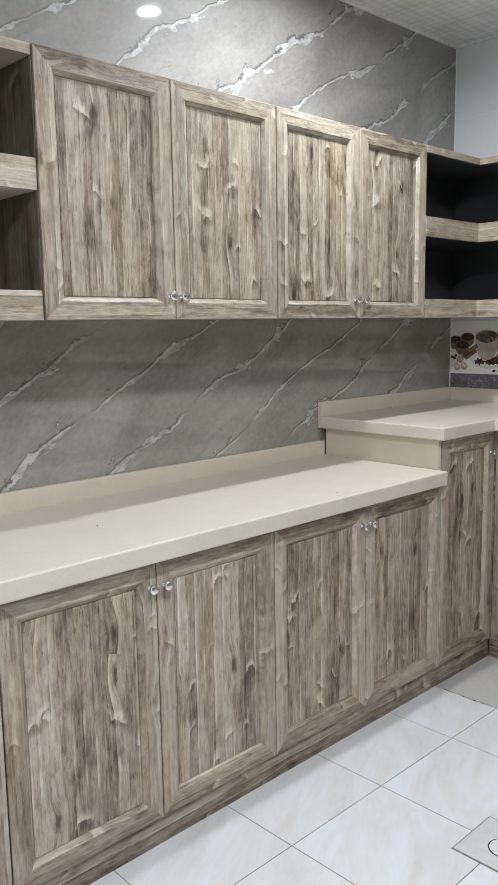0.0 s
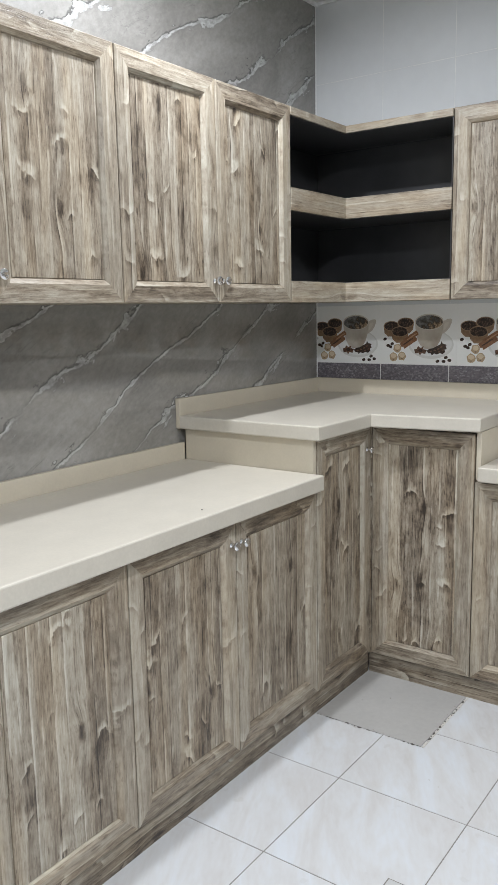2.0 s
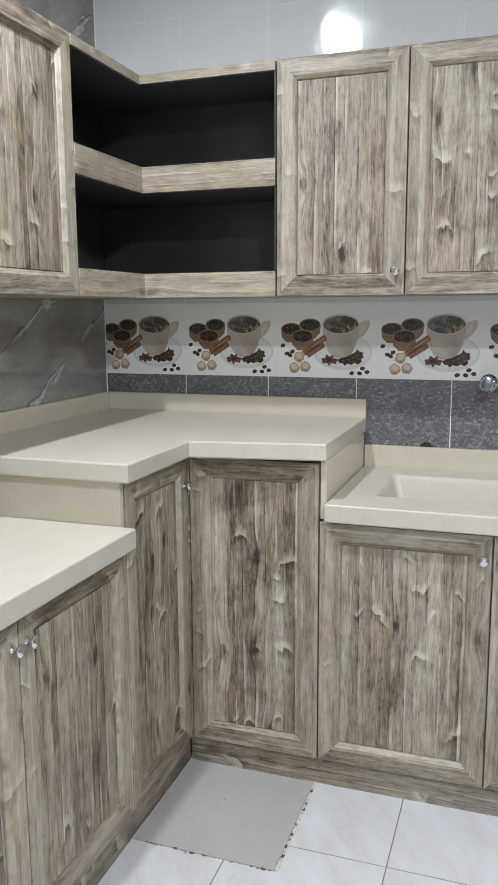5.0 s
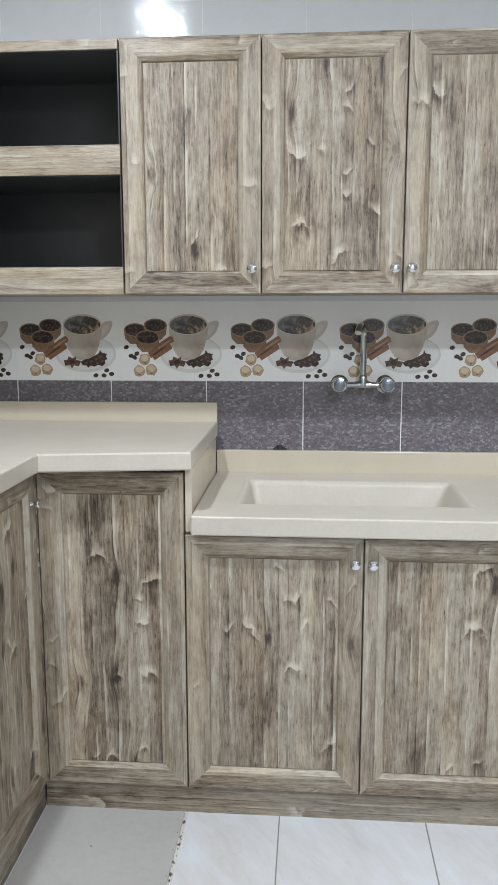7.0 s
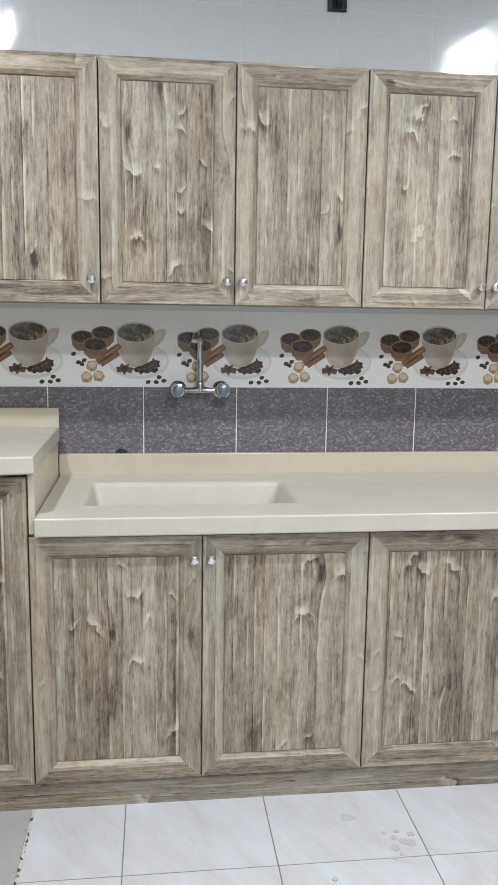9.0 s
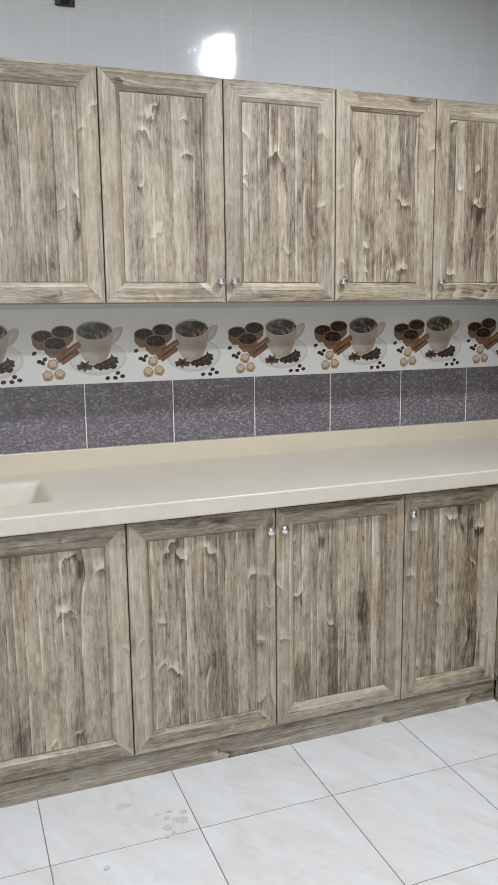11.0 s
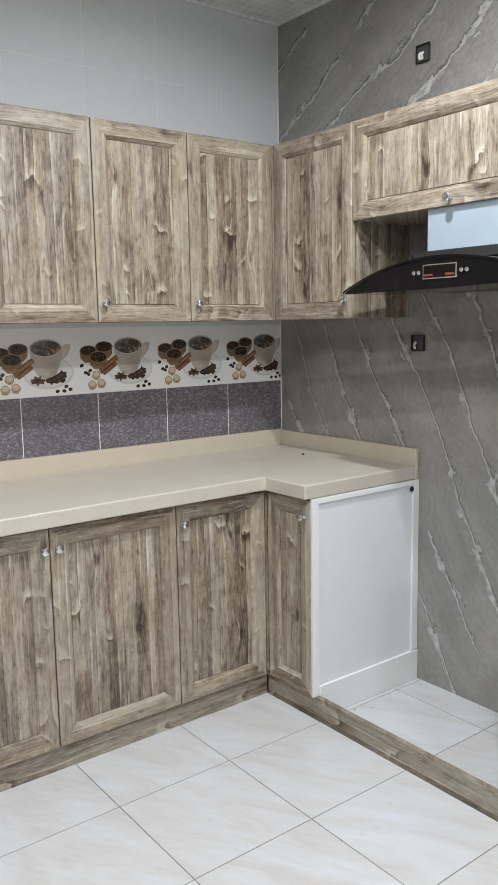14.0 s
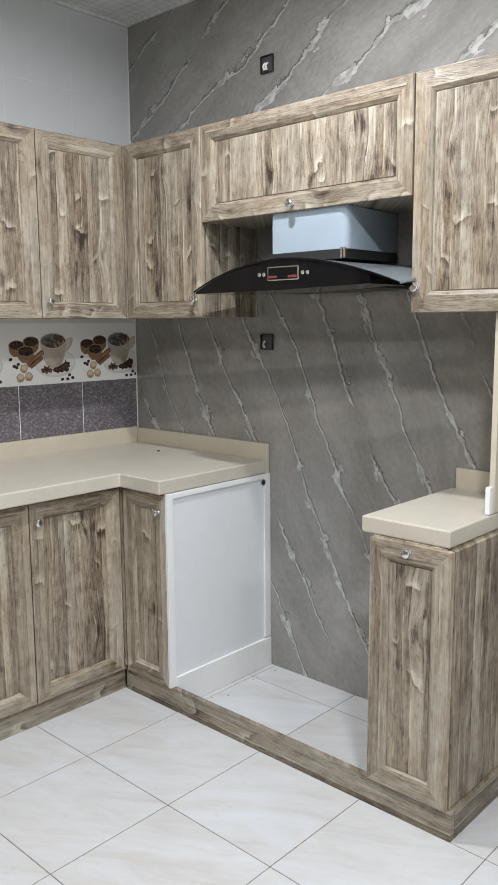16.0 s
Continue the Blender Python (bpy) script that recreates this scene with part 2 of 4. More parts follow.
WHITE_TILE.node_tree.nodes["Principled BSDF"].inputs["IOR"].default_value = 1.6
GROUT = plain("pale_grout", (0.74, 0.74, 0.72), 0.9, grain=0.1, scale=60)
FLOOR_GROUT = plain("grey_floor_grout", (0.20, 0.185, 0.165), 0.9, grain=0.2, scale=40)
WHITE_PANEL = plain("white_laminate", (0.74, 0.77, 0.79), 0.3, grain=0.02, scale=20, bmp=0.0)
WHITE_EDGE = plain("white_plastic_edge", (0.80, 0.81, 0.80), 0.35, grain=0.02, scale=50, bmp=0.0)
BLACK_IN = plain("black_laminate", (0.062, 0.062, 0.063), 0.33, grain=0.3, scale=3, bmp=0.0)
CHROME = plain("chrome", (0.75, 0.75, 0.76), 0.08, 1.0, grain=0.03, scale=20, bmp=0.0)
BLACK_GLASS = plain("black_glass", (0.005, 0.005, 0.006), 0.08, grain=0.1, scale=8, bmp=0.0)
BLACK_GLASS.node_tree.nodes["Principled BSDF"].inputs["Specular IOR Level"].default_value = 0.25
TAP_CHROME = plain("tap_chrome", (0.50, 0.515, 0.53), 0.10, 1.0, grain=0.06, scale=20, bmp=0.0)
CAP = plain("dull_handle_cap", (0.20, 0.23, 0.26), 0.28, 1.0, grain=0.06, scale=20, bmp=0.0)
DARK_BOX = plain("black_plastic", (0.02, 0.02, 0.02), 0.5, grain=0.2, scale=40)
PATCH = plain("grey_cement", (0.37, 0.36, 0.34), 0.6, grain=0.05, scale=50)
PAINT = plain("off_white_paint", (0.76, 0.77, 0.76), 0.6, grain=0.03, scale=12)
RED = plain("red_button", (0.22, 0.045, 0.04), 0.4, grain=0.05)

def ceiling_material():
    m, nt, b = material("patterned_ceiling_panel", 0.25)
    c = coords(nt)
    k = 2 * math.pi / 0.085
    chk = mt(nt, "MULTIPLY", mt(nt, "SINE", mt(nt, "MULTIPLY", mt(nt, "ADD", c[0], c[1]), k)), mt(nt, "SINE", mt(nt, "MULTIPLY", mt(nt, "SUBTRACT", c[0], c[1]), k)))
    n = noi(nt, vec(nt, c[0], c[1], 0.0), 9, 3)
    s = mt(nt, "ADD", mt(nt, "MULTIPLY", chk, 0.22), n)
    nt.links.new(ramp(nt, s, [(0.3, (0.66, 0.68, 0.68)), (0.7, (0.80, 0.82, 0.82))]), b.inputs["Base Color"])
    return m
CEIL_MAT = ceiling_material()

def floor_tile_material():
    m, nt, b = material("white_veined_floor_tile", 0.16)
    c = coords(nt)
    off = mt(nt, "MULTIPLY", rnd(nt), 23.0)
    along = mt(nt, "ADD", mt(nt, "MULTIPLY", c[0], 0.86), mt(nt, "MULTIPLY", c[1], 0.5))
    across = mt(nt, "SUBTRACT", mt(nt, "MULTIPLY", c[1], 0.86), mt(nt, "MULTIPLY", c[0], 0.5))
    p = vec(nt, mt(nt, "ADD", mt(nt, "MULTIPLY", along, 0.45), off), mt(nt, "MULTIPLY", across, 1.5), off)
    cloud = noi(nt, p, 6.0, 4, 0.6, 0.8)
    fine = noi(nt, p, 45, 3)
    s = mt(nt, "ADD", mt(nt, "MULTIPLY", cloud, 0.8), mt(nt, "MULTIPLY", fine, 0.2))
    col = ramp(nt, s, [(0.30, (0.500, 0.483, 0.466)), (0.5, (0.555, 0.558, 0.556)), (0.68, (0.585, 0.612, 0.640))])
    # scuffs and drips
    q = nd(nt, "ShaderNodeNewGeometry").outputs["Position"]
    dirt = mt(nt, "MULTIPLY", sstep(nt, noi(nt, q, 17, 3, 0.5), 0.66, 0.72), 0.12)
    nt.links.new(mixc(nt, dirt, col, (0.33, 0.29, 0.24)), b.inputs["Base Color"])
    nt.links.new(mt(nt, "MULTIPLY_ADD", fine, 0.14, 0.12), b.inputs["Roughness"])
    bump(nt, b, cloud, 0.04, 0.002)
    return m
FLOOR_TILE = floor_tile_material()

def dark_tile_material():
    m, nt, b = material("mottled_violet_grey_tile", 0.22)
    g = nd(nt, "ShaderNodeSeparateXYZ", {0: nd(nt, "ShaderNodeNewGeometry").outputs["Position"]}).outputs
    def cells(w, h, k):
        r = mt(nt, "FLOOR", mt(nt, "DIVIDE", g[2], h))
        q = mt(nt, "FLOOR", mt(nt, "ADD", mt(nt, "DIVIDE", g[1], w), mt(nt, "MULTIPLY", r, 0.37)))
        return nd(nt, "ShaderNodeTexWhiteNoise", {"Vector": vec(nt, q, r, k)}, noise_dimensions="3D").outputs[0]
    big = noi(nt, vec(nt, g[1], g[2]), 9, 3)
    s = mt(nt, "ADD", mt(nt, "MULTIPLY", cells(0.0105, 0.0068, 1.0), 0.42), mt(nt, "MULTIPLY", cells(0.0060, 0.0045, 5.0), 0.38))
    s = mt(nt, "ADD", s, mt(nt, "MULTIPLY", big, 0.35))
    col = ramp(nt, s, [(0.3, (0.110, 0.099, 0.111)), (0.60, (0.147, 0.134, 0.148)), (0.78, (0.196, 0.182, 0.197)), (0.94, (0.29, 0.276, 0.296))])
    nt.links.new(col, b.inputs["Base Color"])
    bump(nt, b, s, 0.12, 0.0008)
    return m
DARK_TILE = dark_tile_material()

# ---------- mesh helpers ----------
def mesh_of(name, bm, mats):
    me = bpy.data.meshes.new(name)
    bmesh.ops.recalc_face_normals(bm, faces=bm.faces)
    bm.to_mesh(me); bm.free()
    for mm in (mats if isinstance(mats, (list, tuple)) else [mats]):
        me.materials.append(mm)
    return me

def part(name, bm, mats, parent=None, label="", smooth=False):
    me = bm if isinstance(bm, bpy.types.Mesh) else mesh_of(name, bm, mats)
    if smooth:
        me.shade_smooth()
        me.set_sharp_from_angle(angle=radians(35))
    ob = new(name, me)
    if parent:
        ob.parent = parent
    if label:
        ob["label"] = label
    return ob

def empty(name, label, category, group="", kind=""):
    return tagged(new(name), label, category, group, kind)

def box(bm, x0, x1, y0, y1, z0, z1, bev=0.0, slot=0):
    v = [bm.verts.new((x, y, z)) for x in (x0, x1) for y in (y0, y1) for z in (z0, z1)]
    fs = [bm.faces.new([v[i] for i in q]) for q in ((0, 1, 3, 2), (4, 6, 7, 5), (0, 4, 5, 1), (2, 3, 7, 6), (0, 2, 6, 4), (1, 5, 7, 3))]
    for f in fs:
        f.material_index = slot
    if bev:
        es = list({e for f in fs for e in f.edges})
        bmesh.ops.bevel(bm, geom=es, offset=bev, segments=2, affect="EDGES", profile=0.5)
    return bm

def boxed(*a, **k):
    return box(bmesh.new(), *a, **k)

def poly_slab(bm, pts, z0, z1, bev=0.0):
    """An upright slab over an outline, its edges eased by rings drawn in along the corners' bisectors."""
    n = len(pts)
    if sum(pts[i - 1][0] * pts[i][1] - pts[i][0] * pts[i - 1][1] for i in range(n)) < 0:
        pts = pts[::-1]
    def drawn_in(d):
        out = []
        for i in range(n):
            p, a, b2 = Vector(pts[i]), Vector(pts[i - 1]), Vector(pts[(i + 1) % n])
            e, f = (p - a).normalized(), (b2 - p).normalized()
            na, nb = Vector((-e.y, e.x)), Vector((-f.y, f.x))
            out.append(p + (na + nb) * (d / (1 + na.dot(nb))))
        return out
    prof = [(bev, z0), (bev * 0.3, z0 + bev * 0.3), (0, z0 + bev), (0, z1 - bev), (bev * 0.3, z1 - bev * 0.3), (bev, z1)] if bev else [(0, z0), (0, z1)]
    rings = [[bm.verts.new((q.x, q.y, z)) for q in drawn_in(d)] for d, z in prof]
    for p, q in zip(rings, rings[1:]):
        for i in range(n):
            bm.faces.new((p[i], p[(i + 1) % n], q[(i + 1) % n], q[i]))
    caps = [bm.faces.new(rings[0][::-1]), bm.faces.new(rings[-1])]
    bmesh.ops.triangulate(bm, faces=[f for f in caps if n > 4])
    return bm

def cell_slab(xs, ys, keep, z0, z1, bev=0.0):
    """A slab on a grid of cells, with holes and corners where keep(i, j) is false."""
    bm = bmesh.new(); vs = {}
    V = lambda i, j, k: vs.setdefault((i, j, k), bm.verts.new((xs[i], ys[j], (z0, z1)[k]))) if (i, j, k) not in vs else vs[(i, j, k)]
    K = lambda i, j: 0 <= i < len(xs) - 1 and 0 <= j < len(ys) - 1 and keep(i, j)
    for i in range(len(xs) - 1):
        for j in range(len(ys) - 1):
            if not K(i, j):
                continue
            for k in (0, 1):
                bm.faces.new([V(i, j, k), V(i + 1, j, k), V(i + 1, j + 1, k), V(i, j + 1, k)])
            for (a, b2), (p, q) in (((i - 1, j), ((i, j), (i, j + 1))), ((i + 1, j), ((i + 1, j), (i + 1, j + 1))),
                                    ((i, j - 1), ((i, j), (i + 1, j))), ((i, j + 1), ((i, j + 1), (i + 1, j + 1)))):
                if not K(a, b2):
                    bm.faces.new([V(*p, 0), V(*q, 0), V(*q, 1), V(*p, 1)])
    bmesh.ops.recalc_face_normals(bm, faces=bm.faces)
    bmesh.ops.dissolve_limit(bm, angle_limit=0.01, verts=list(bm.verts), edges=list(bm.edges)) if not any(not K(i, j) for i in range(1, len(xs) - 2) for j in range(1, len(ys) - 2)) else None
    if bev:
        es = [e for e in bm.edges if len(e.link_faces) == 2 and e.calc_face_angle() > 0.5]
        bmesh.ops.bevel(bm, geom=es, offset=bev, segments=3, affect="EDGES", profile=0.5)
    return bm

def lathe(bm, prof, m=Matrix(), seg=14):
    """prof: (radius, height) along local z."""
    rings = [[bm.verts.new(m @ Vector((r * math.cos(a), r * math.sin(a), h))) for a in (2 * math.pi * i / seg for i in range(seg))] for r, h in prof]
    for p, q in zip(rings, rings[1:]):
        for i in range(seg):
            bm.faces.new((p[i], p[(i + 1) % seg], q[(i + 1) % seg], q[i]))
    bm.faces.new(rings[0][::-1]); bm.faces.new(rings[-1])
    return bm

def tube(bm, pts, r, seg=12):
    pts = [Vector(p) for p in pts]
    side, rings = None, []
    for i, p in enumerate(pts):
        d = (pts[min(i + 1, len(pts) - 1)] - pts[max(i - 1, 0)]).normalized()
        side = (side - d * side.dot(d)).normalized() if side else d.orthogonal().normalized()
        up = d.cross(side)
        rr = r[i] if isinstance(r, (list, tuple)) else r
        rings.append([bm.verts.new(p + rr * (math.cos(a) * side + math.sin(a) * up)) for a in (2 * math.pi * k / seg for k in range(seg))])
    for p, q in zip(rings, rings[1:]):
        for i in range(seg):
            bm.faces.new((p[i], p[(i + 1) % seg], q[(i + 1) % seg], q[i]))
    bm.faces.new(rings[0][::-1]); bm.faces.new(rings[-1])
    return bm

# ---------- plan ----------
X_BACK, Y_LEFT, Y_RIGHT, X_REAR = 3.783, 2.386, -1.555, -1.9
UP0, UP1 = 1.492, 2.194          # wall cabinets
FL, FB, FR = 2.04, 3.44, -1.236  # their fronts
BL, BB, BR = 1.789, 3.188, -0.976  # fronts of the base cabinets
def spot(wall, s, front, z=0.0):
    """A cabinet's place: s is where its left end stands along the wall."""
    return {"left": pose(s, front, z), "back": pose(front, s, z, 0, 0, -90), "right": pose(s, front, z, 0, 0, 180)}[wall]

# ---------- structure ----------
wl = tagged(part("wall_left", boxed(X_REAR, X_BACK + 0.1, Y_LEFT + 0.012, Y_LEFT + 0.13, 0, CEIL), GROUT), "wall clad in veined grey stone slabs", "wall", kind="structure")
part("stone_slab", boxed(X_REAR, X_BACK, Y_LEFT, Y_LEFT + 0.012, 0, 1.86), STONE_L, wl)
part("stone_slab", boxed(X_REAR, X_BACK, Y_LEFT, Y_LEFT + 0.012, 1.863, CEIL), STONE_L, wl)
wr = tagged(part("wall_right", boxed(X_REAR, X_BACK + 0.1, Y_RIGHT - 0.13, Y_RIGHT - 0.012, 0, CEIL), GROUT), "wall clad in veined grey stone slabs", "wall", kind="structure")
part("stone_slab", boxed(X_REAR, X_BACK, Y_RIGHT - 0.012, Y_RIGHT, 0, 1.86), STONE_R_LOW, wr)
part("stone_slab", boxed(X_REAR, X_BACK, Y_RIGHT - 0.012, Y_RIGHT, 1.863, CEIL), STONE_R_UP, wr)
wb = tagged(part("wall_back", boxed(X_BACK + 0.0004, X_BACK + 0.13, Y_RIGHT - 0.012, Y_LEFT + 0.012, 0, CEIL), GROUT), "tiled wall, white above a coffee-cup border and mottled grey-violet tiles", "wall", kind="structure")
tagged(part("wall_rear", boxed(X_REAR - 0.12, X_REAR, Y_RIGHT - 0.13, Y_LEFT + 0.13, 0, CEIL), PAINT), "plain off-white painted wall", "wall", kind="structure")
fl = tagged(part("floor", boxed(X_REAR, X_BACK + 0.1, Y_RIGHT - 0.1, Y_LEFT + 0.1, -0.1, -0.0012), FLOOR_GROUT), "floor of large glossy white veined tiles", "floor", kind="structure")
bm = boxed(X_REAR, X_BACK + 0.1, Y_RIGHT - 0.1, Y_LEFT + 0.1, CEIL, CEIL + 0.08)
for i in range(20):
    x0 = X_REAR + 0.3 * i
    if x0 + 0.3 < X_BACK + 0.1:
        box(bm, x0 + 0.002, x0 + 0.298, Y_RIGHT, Y_LEFT, CEIL - 0.006, CEIL - 0.0005)
tagged(part("ceiling", bm, CEIL_MAT), "pale ceiling of glossy patterned panels", "ceiling", kind="structure")
for nm, bx in (("trim", (X_BACK - 0.012, X_BACK, Y_RIGHT, Y_LEFT, CEIL - 0.02, CEIL - 0.007)),
               ("trim", (X_REAR, X_BACK - 0.013, Y_LEFT - 0.012, Y_LEFT, CEIL - 0.02, CEIL - 0.007)),
               ("trim", (X_REAR, X_BACK - 0.013, Y_RIGHT, Y_RIGHT + 0.012, CEIL - 0.02, CEIL - 0.007))):
    tagged(part(nm, boxed(*bx), CEIL_MAT), "thin pale edge strip round the ceiling", "trim", kind="structure")
for yy in (Y_LEFT - 0.0035, Y_RIGHT):
    tagged(part("trim", boxed(X_BACK - 0.004, X_BACK - 0.0002, yy, yy + 0.0035, 0.0, CEIL - 0.021), WHITE_EDGE), "thin white sealant line in the wall corner", "trim", kind="structure")
# the rim at the rearmost place is added along with its unseen fill lamp
for lx, ly in LAMPS:
    r = empty("ceiling_light", "round recessed downlight set in the panelled ceiling", "ceiling light", "downlights")
    r.matrix_world = pose(lx, ly, CEIL - 0.006)
    part("rim", lathe(bmesh.new(), [(0.066, 0.0), (0.085, 0.0), (0.088, -0.006), (0.078, -0.012), (0.066, -0.010), (0.066, 0.0)][:5], seg=28), WHITE_EDGE, r, smooth=True)

# ---------- cabinet parts ----------
def door_bm(x0, x1, z0, z1, t=0.018, fw=0.05):
    """Frame with mitred corners, a moulded inner edge and a recessed panel; the front lies at y = 0."""
    bm = bmesh.new()
    rings = [(0.0, t), (0.0, 0.0015), (0.0015, 0.0), (fw, 0.0), (fw + 0.003, 0.0022), (fw + 0.011, 0.0075), (fw + 0.0135, 0.0120), (fw + 0.020, 0.0130)]
    vs = [[bm.verts.new((x, y, z)) for x, z in ((x0 + o, z0 + o), (x1 - o, z0 + o), (x1 - o, z1 - o), (x0 + o, z1 - o))] for o, y in rings]
    for p, q in zip(vs, vs[1:]):
        for i in range(4):
            f = bm.faces.new((p[i], p[(i + 1) % 4], q[(i + 1) % 4], q[i]))
            f.material_index = 1 if i in (0, 2) else 0
    bm.faces.new(vs[-1]); bm.faces.new(vs[0][::-1])
    return bm

def panel_bm(x0, x1, z0, z1, fw=0.05):
    o = fw + 0.0150
    return boxed(x0 + o, x1 - o, 0.0095, 0.0127, z0 + o, z1 - o, bev=0.0012)

KNOB = mesh_of("knob", lathe(bmesh.new(), [(0.009, 0.0), (0.0095, 0.002), (0.0055, 0.004), (0.0045, 0.010), (0.0075, 0.014), (0.0135, 0.018), (0.0150, 0.0215), (0.0135, 0.025), (0.008, 0.0275), (0.003, 0.028)], pose(0, 0, 0, 90), 18), CHROME)
KNOB.shade_smooth()

def cabinet(wall, s, front, z0, z1, width, depth, doors, label, category="kitchen cabinet", group="", side=None, name="cabinet"):
    """doors: (x0, x1, z0, z1, knob x, knob z), along the cabinet from its left end."""
    r = empty(name, label, category, group)
    r.matrix_world = spot(wall, s, front)
    e = 0.0012
    bm = boxed(e, width - e, 0.0195, depth, z0 + 0.001, z1 - 0.001, 0.0006)
    part("body", bm, side or WOOD_V, r)
    for x0, x1, a, b2, kx, kz in doors:
        d = part("door", door_bm(x0 + 0.0021, x1 - 0.0021, a, b2), [WOOD_FRAME, WOOD_H], r)
        part("panel", panel_bm(x0 + 0.0021, x1 - 0.0021, a, b2), WOOD_V, d)
        if kx is not None:
            k = new("knob", KNOB); k.parent = d; k.location = (kx, 0, kz); k["label"] = "round chrome knob"
    return r

UPL = "rustic grey-brown wood wall cabinet with framed doors"
BSL = "rustic grey-brown wood base cabinet with framed doors"
D_UL, D_UB, D_UR = Y_LEFT - FL - 0.001, X_BACK - FB - 0.001, FR - Y_RIGHT - 0.001
KZ, KB = 1.562, 0.770
# wall cabinets, left wall
for a, m_, b2 in ((1.230, 1.680, 2.129), (2.129, 2.578, 3.023)):
    cabinet("left", a, FL, UP0, UP1, b2 - a, D_UL, [(0, m_ - a, UP0, UP1, m_ - a - 0.024, KZ), (m_ - a, b2 - a, UP0, UP1, m_ - a + 0.022, KZ)], UPL + " on stone", group="wall cabinets")
# back wall: from the corner shelf to the other corner
for a, joints, b2, knobs in ((1.583, [], 1.182, [1.208]), (1.182, [0.779], 0.380, [0.803, 0.756]), (0.380, [-0.021], -0.424, [0.0, -0.047]),
                             (-0.424, [], -0.822, [-0.450]), (-0.822, [], -1.232, [-0.852])):
    js = [a, *joints, b2]
    cabinet("back", a, FB, UP0, UP1, a - b2, D_UB, [(a - p, a - q, UP0, UP1, a - k, KZ) for p, q, k in zip(js, js[1:], knobs)], UPL + (" on tiles" if joints else ", one door"), group="wall cabinets")
# right wall
r = cabinet("right", 3.437, FR, UP0, UP1, 0.455, D_UR, [(0.004, 0.455, UP0, UP1, 0.42, KZ)], "rustic wood corner wall cabinet with one framed door beside range hood", group="wall cabinets")
part("corner_post", boxed(-0.0215, -0.0006, -0.0034, 0.019, UP0, UP1), WOOD_FRAME, r)
cabinet("right", 2.981, FR, 1.846, UP1, 0.915, D_UR, [(0, 0.915, 1.846, UP1, 0.447, 1.870)], "wide low rustic wood flap-door cabinet above the range hood", group="wall cabinets")
cabinet("right", 2.064, FR, UP0 + 0.004, UP1, 0.46, D_UR, [(0, 0.46, UP0 + 0.004, UP1, 0.022, 1.572)], "rustic wood wall cabinet with one framed door beside range hood", group="wall cabinets")
# ---------- base cabinets ----------
B0, B1 = 0.090, 0.838
D_BL, D_BB, D_BR = Y_LEFT - BL - 0.001, X_BACK - BB - 0.001, BR - Y_RIGHT - 0.001
for a, m_, b2 in ((0.0, 0.46, 0.918), (0.918, 1.382, 1.842), (1.842, 2.305, 2.780)):
    cabinet("left", a, BL, B0, 0.844, b2 - a, D_BL, [(0, m_ - a, B0, B1, m_ - a - 0.024, KB), (m_ - a, b2 - a, B0, B1, m_ - a + 0.026, KB)], BSL + " under worktop", group="base cabinets")
H1 = 1.012
r = cabinet("left", 2.782, BL, B0, 1.021, 0.40, D_BL, [(0, 0.403, B0, H1, 0.372, 0.928)], "tall rustic wood base cabinet in the corner, single narrow door", group="base cabinets")
part("corner_post", boxed(0.402, 0.4056, 0.001, 0.0185, B0, H1), WOOD_V, r)
part("corner_post", boxed(0.4068, 0.418, -0.0035, 0.0185, B0, H1), WOOD_V, r)
cabinet("back", 1.786, BB, B0, 1.021, 0.410, D_BB, [(0.001, 0.410, B0, H1, None, None)], "tall rustic wood base cabinet in the corner, single framed door", group="base cabinets")
for a, joints, b2, knobs in ((1.376, [0.888], 0.397, [0.912, 0.864]), (0.397, [-0.088], -0.567, [-0.066, -0.113]), (-0.567, [], -0.971, [-0.594])):
    js = [a, *joints, b2]
    z1 = 0.690 if a == 1.376 else 0.844
    r = cabinet("back", a, BB, B0, z1, a - b2, D_BB, [(a - p, a - q, B0, B1, a - k, KB) for p, q, k in zip(js, js[1:], knobs)], BSL + (" under sink" if a == 1.376 else " under worktop"), group="base cabinets")
    if a == 1.376:
        part("top_rail", boxed(0.002, a - b2 - 0.002, 0.0195, 0.07, 0.691, 0.843), WOOD_H, r)
r = cabinet("right", 3.183, BR, B0, 0.844, 0.253, D_BR, [(0.004, 0.253, B0, B1, 0.217, 0.775)], "narrow rustic wood base cabinet with a bare white side panel", group="base cabinets")
part("corner_post", boxed(-0.020, -0.0006, -0.0045, 0.019, B0, B1), WOOD_FRAME, r)
# its white side: recessed sheet in a frame
xs = 0.2545
sp = part("side_panel", boxed(xs, xs + 0.004, 0.0, D_BR, 0.09, 0.846), WHITE_PANEL, r, "bare white laminate side panel")
for nm, bx in (("edge_strip", (xs + 0.0045, xs + 0.012, 0.0, 0.030, 0.09, 0.846)), ("edge_strip", (xs + 0.0045, xs + 0.012, D_BR - 0.035, D_BR, 0.13, 0.846)),
               ("edge_strip", (xs + 0.0045, xs + 0.012, 0.031, D_BR - 0.036, 0.826, 0.846)), ("kick_board", (xs + 0.0045, xs + 0.016, 0.031, D_BR, 0.001, 0.126))):
    part(nm, boxed(*bx, bev=0.0012), WHITE_EDGE, sp)
part("screw_cap", lathe(bmesh.new(), [(0.011, 0), (0.011, 0.003), (0.004, 0.005)], pose(xs + 0.012, D_BR - 0.045, 0.812, 0, 90), 14), DARK_BOX, sp, "small black plug", True)
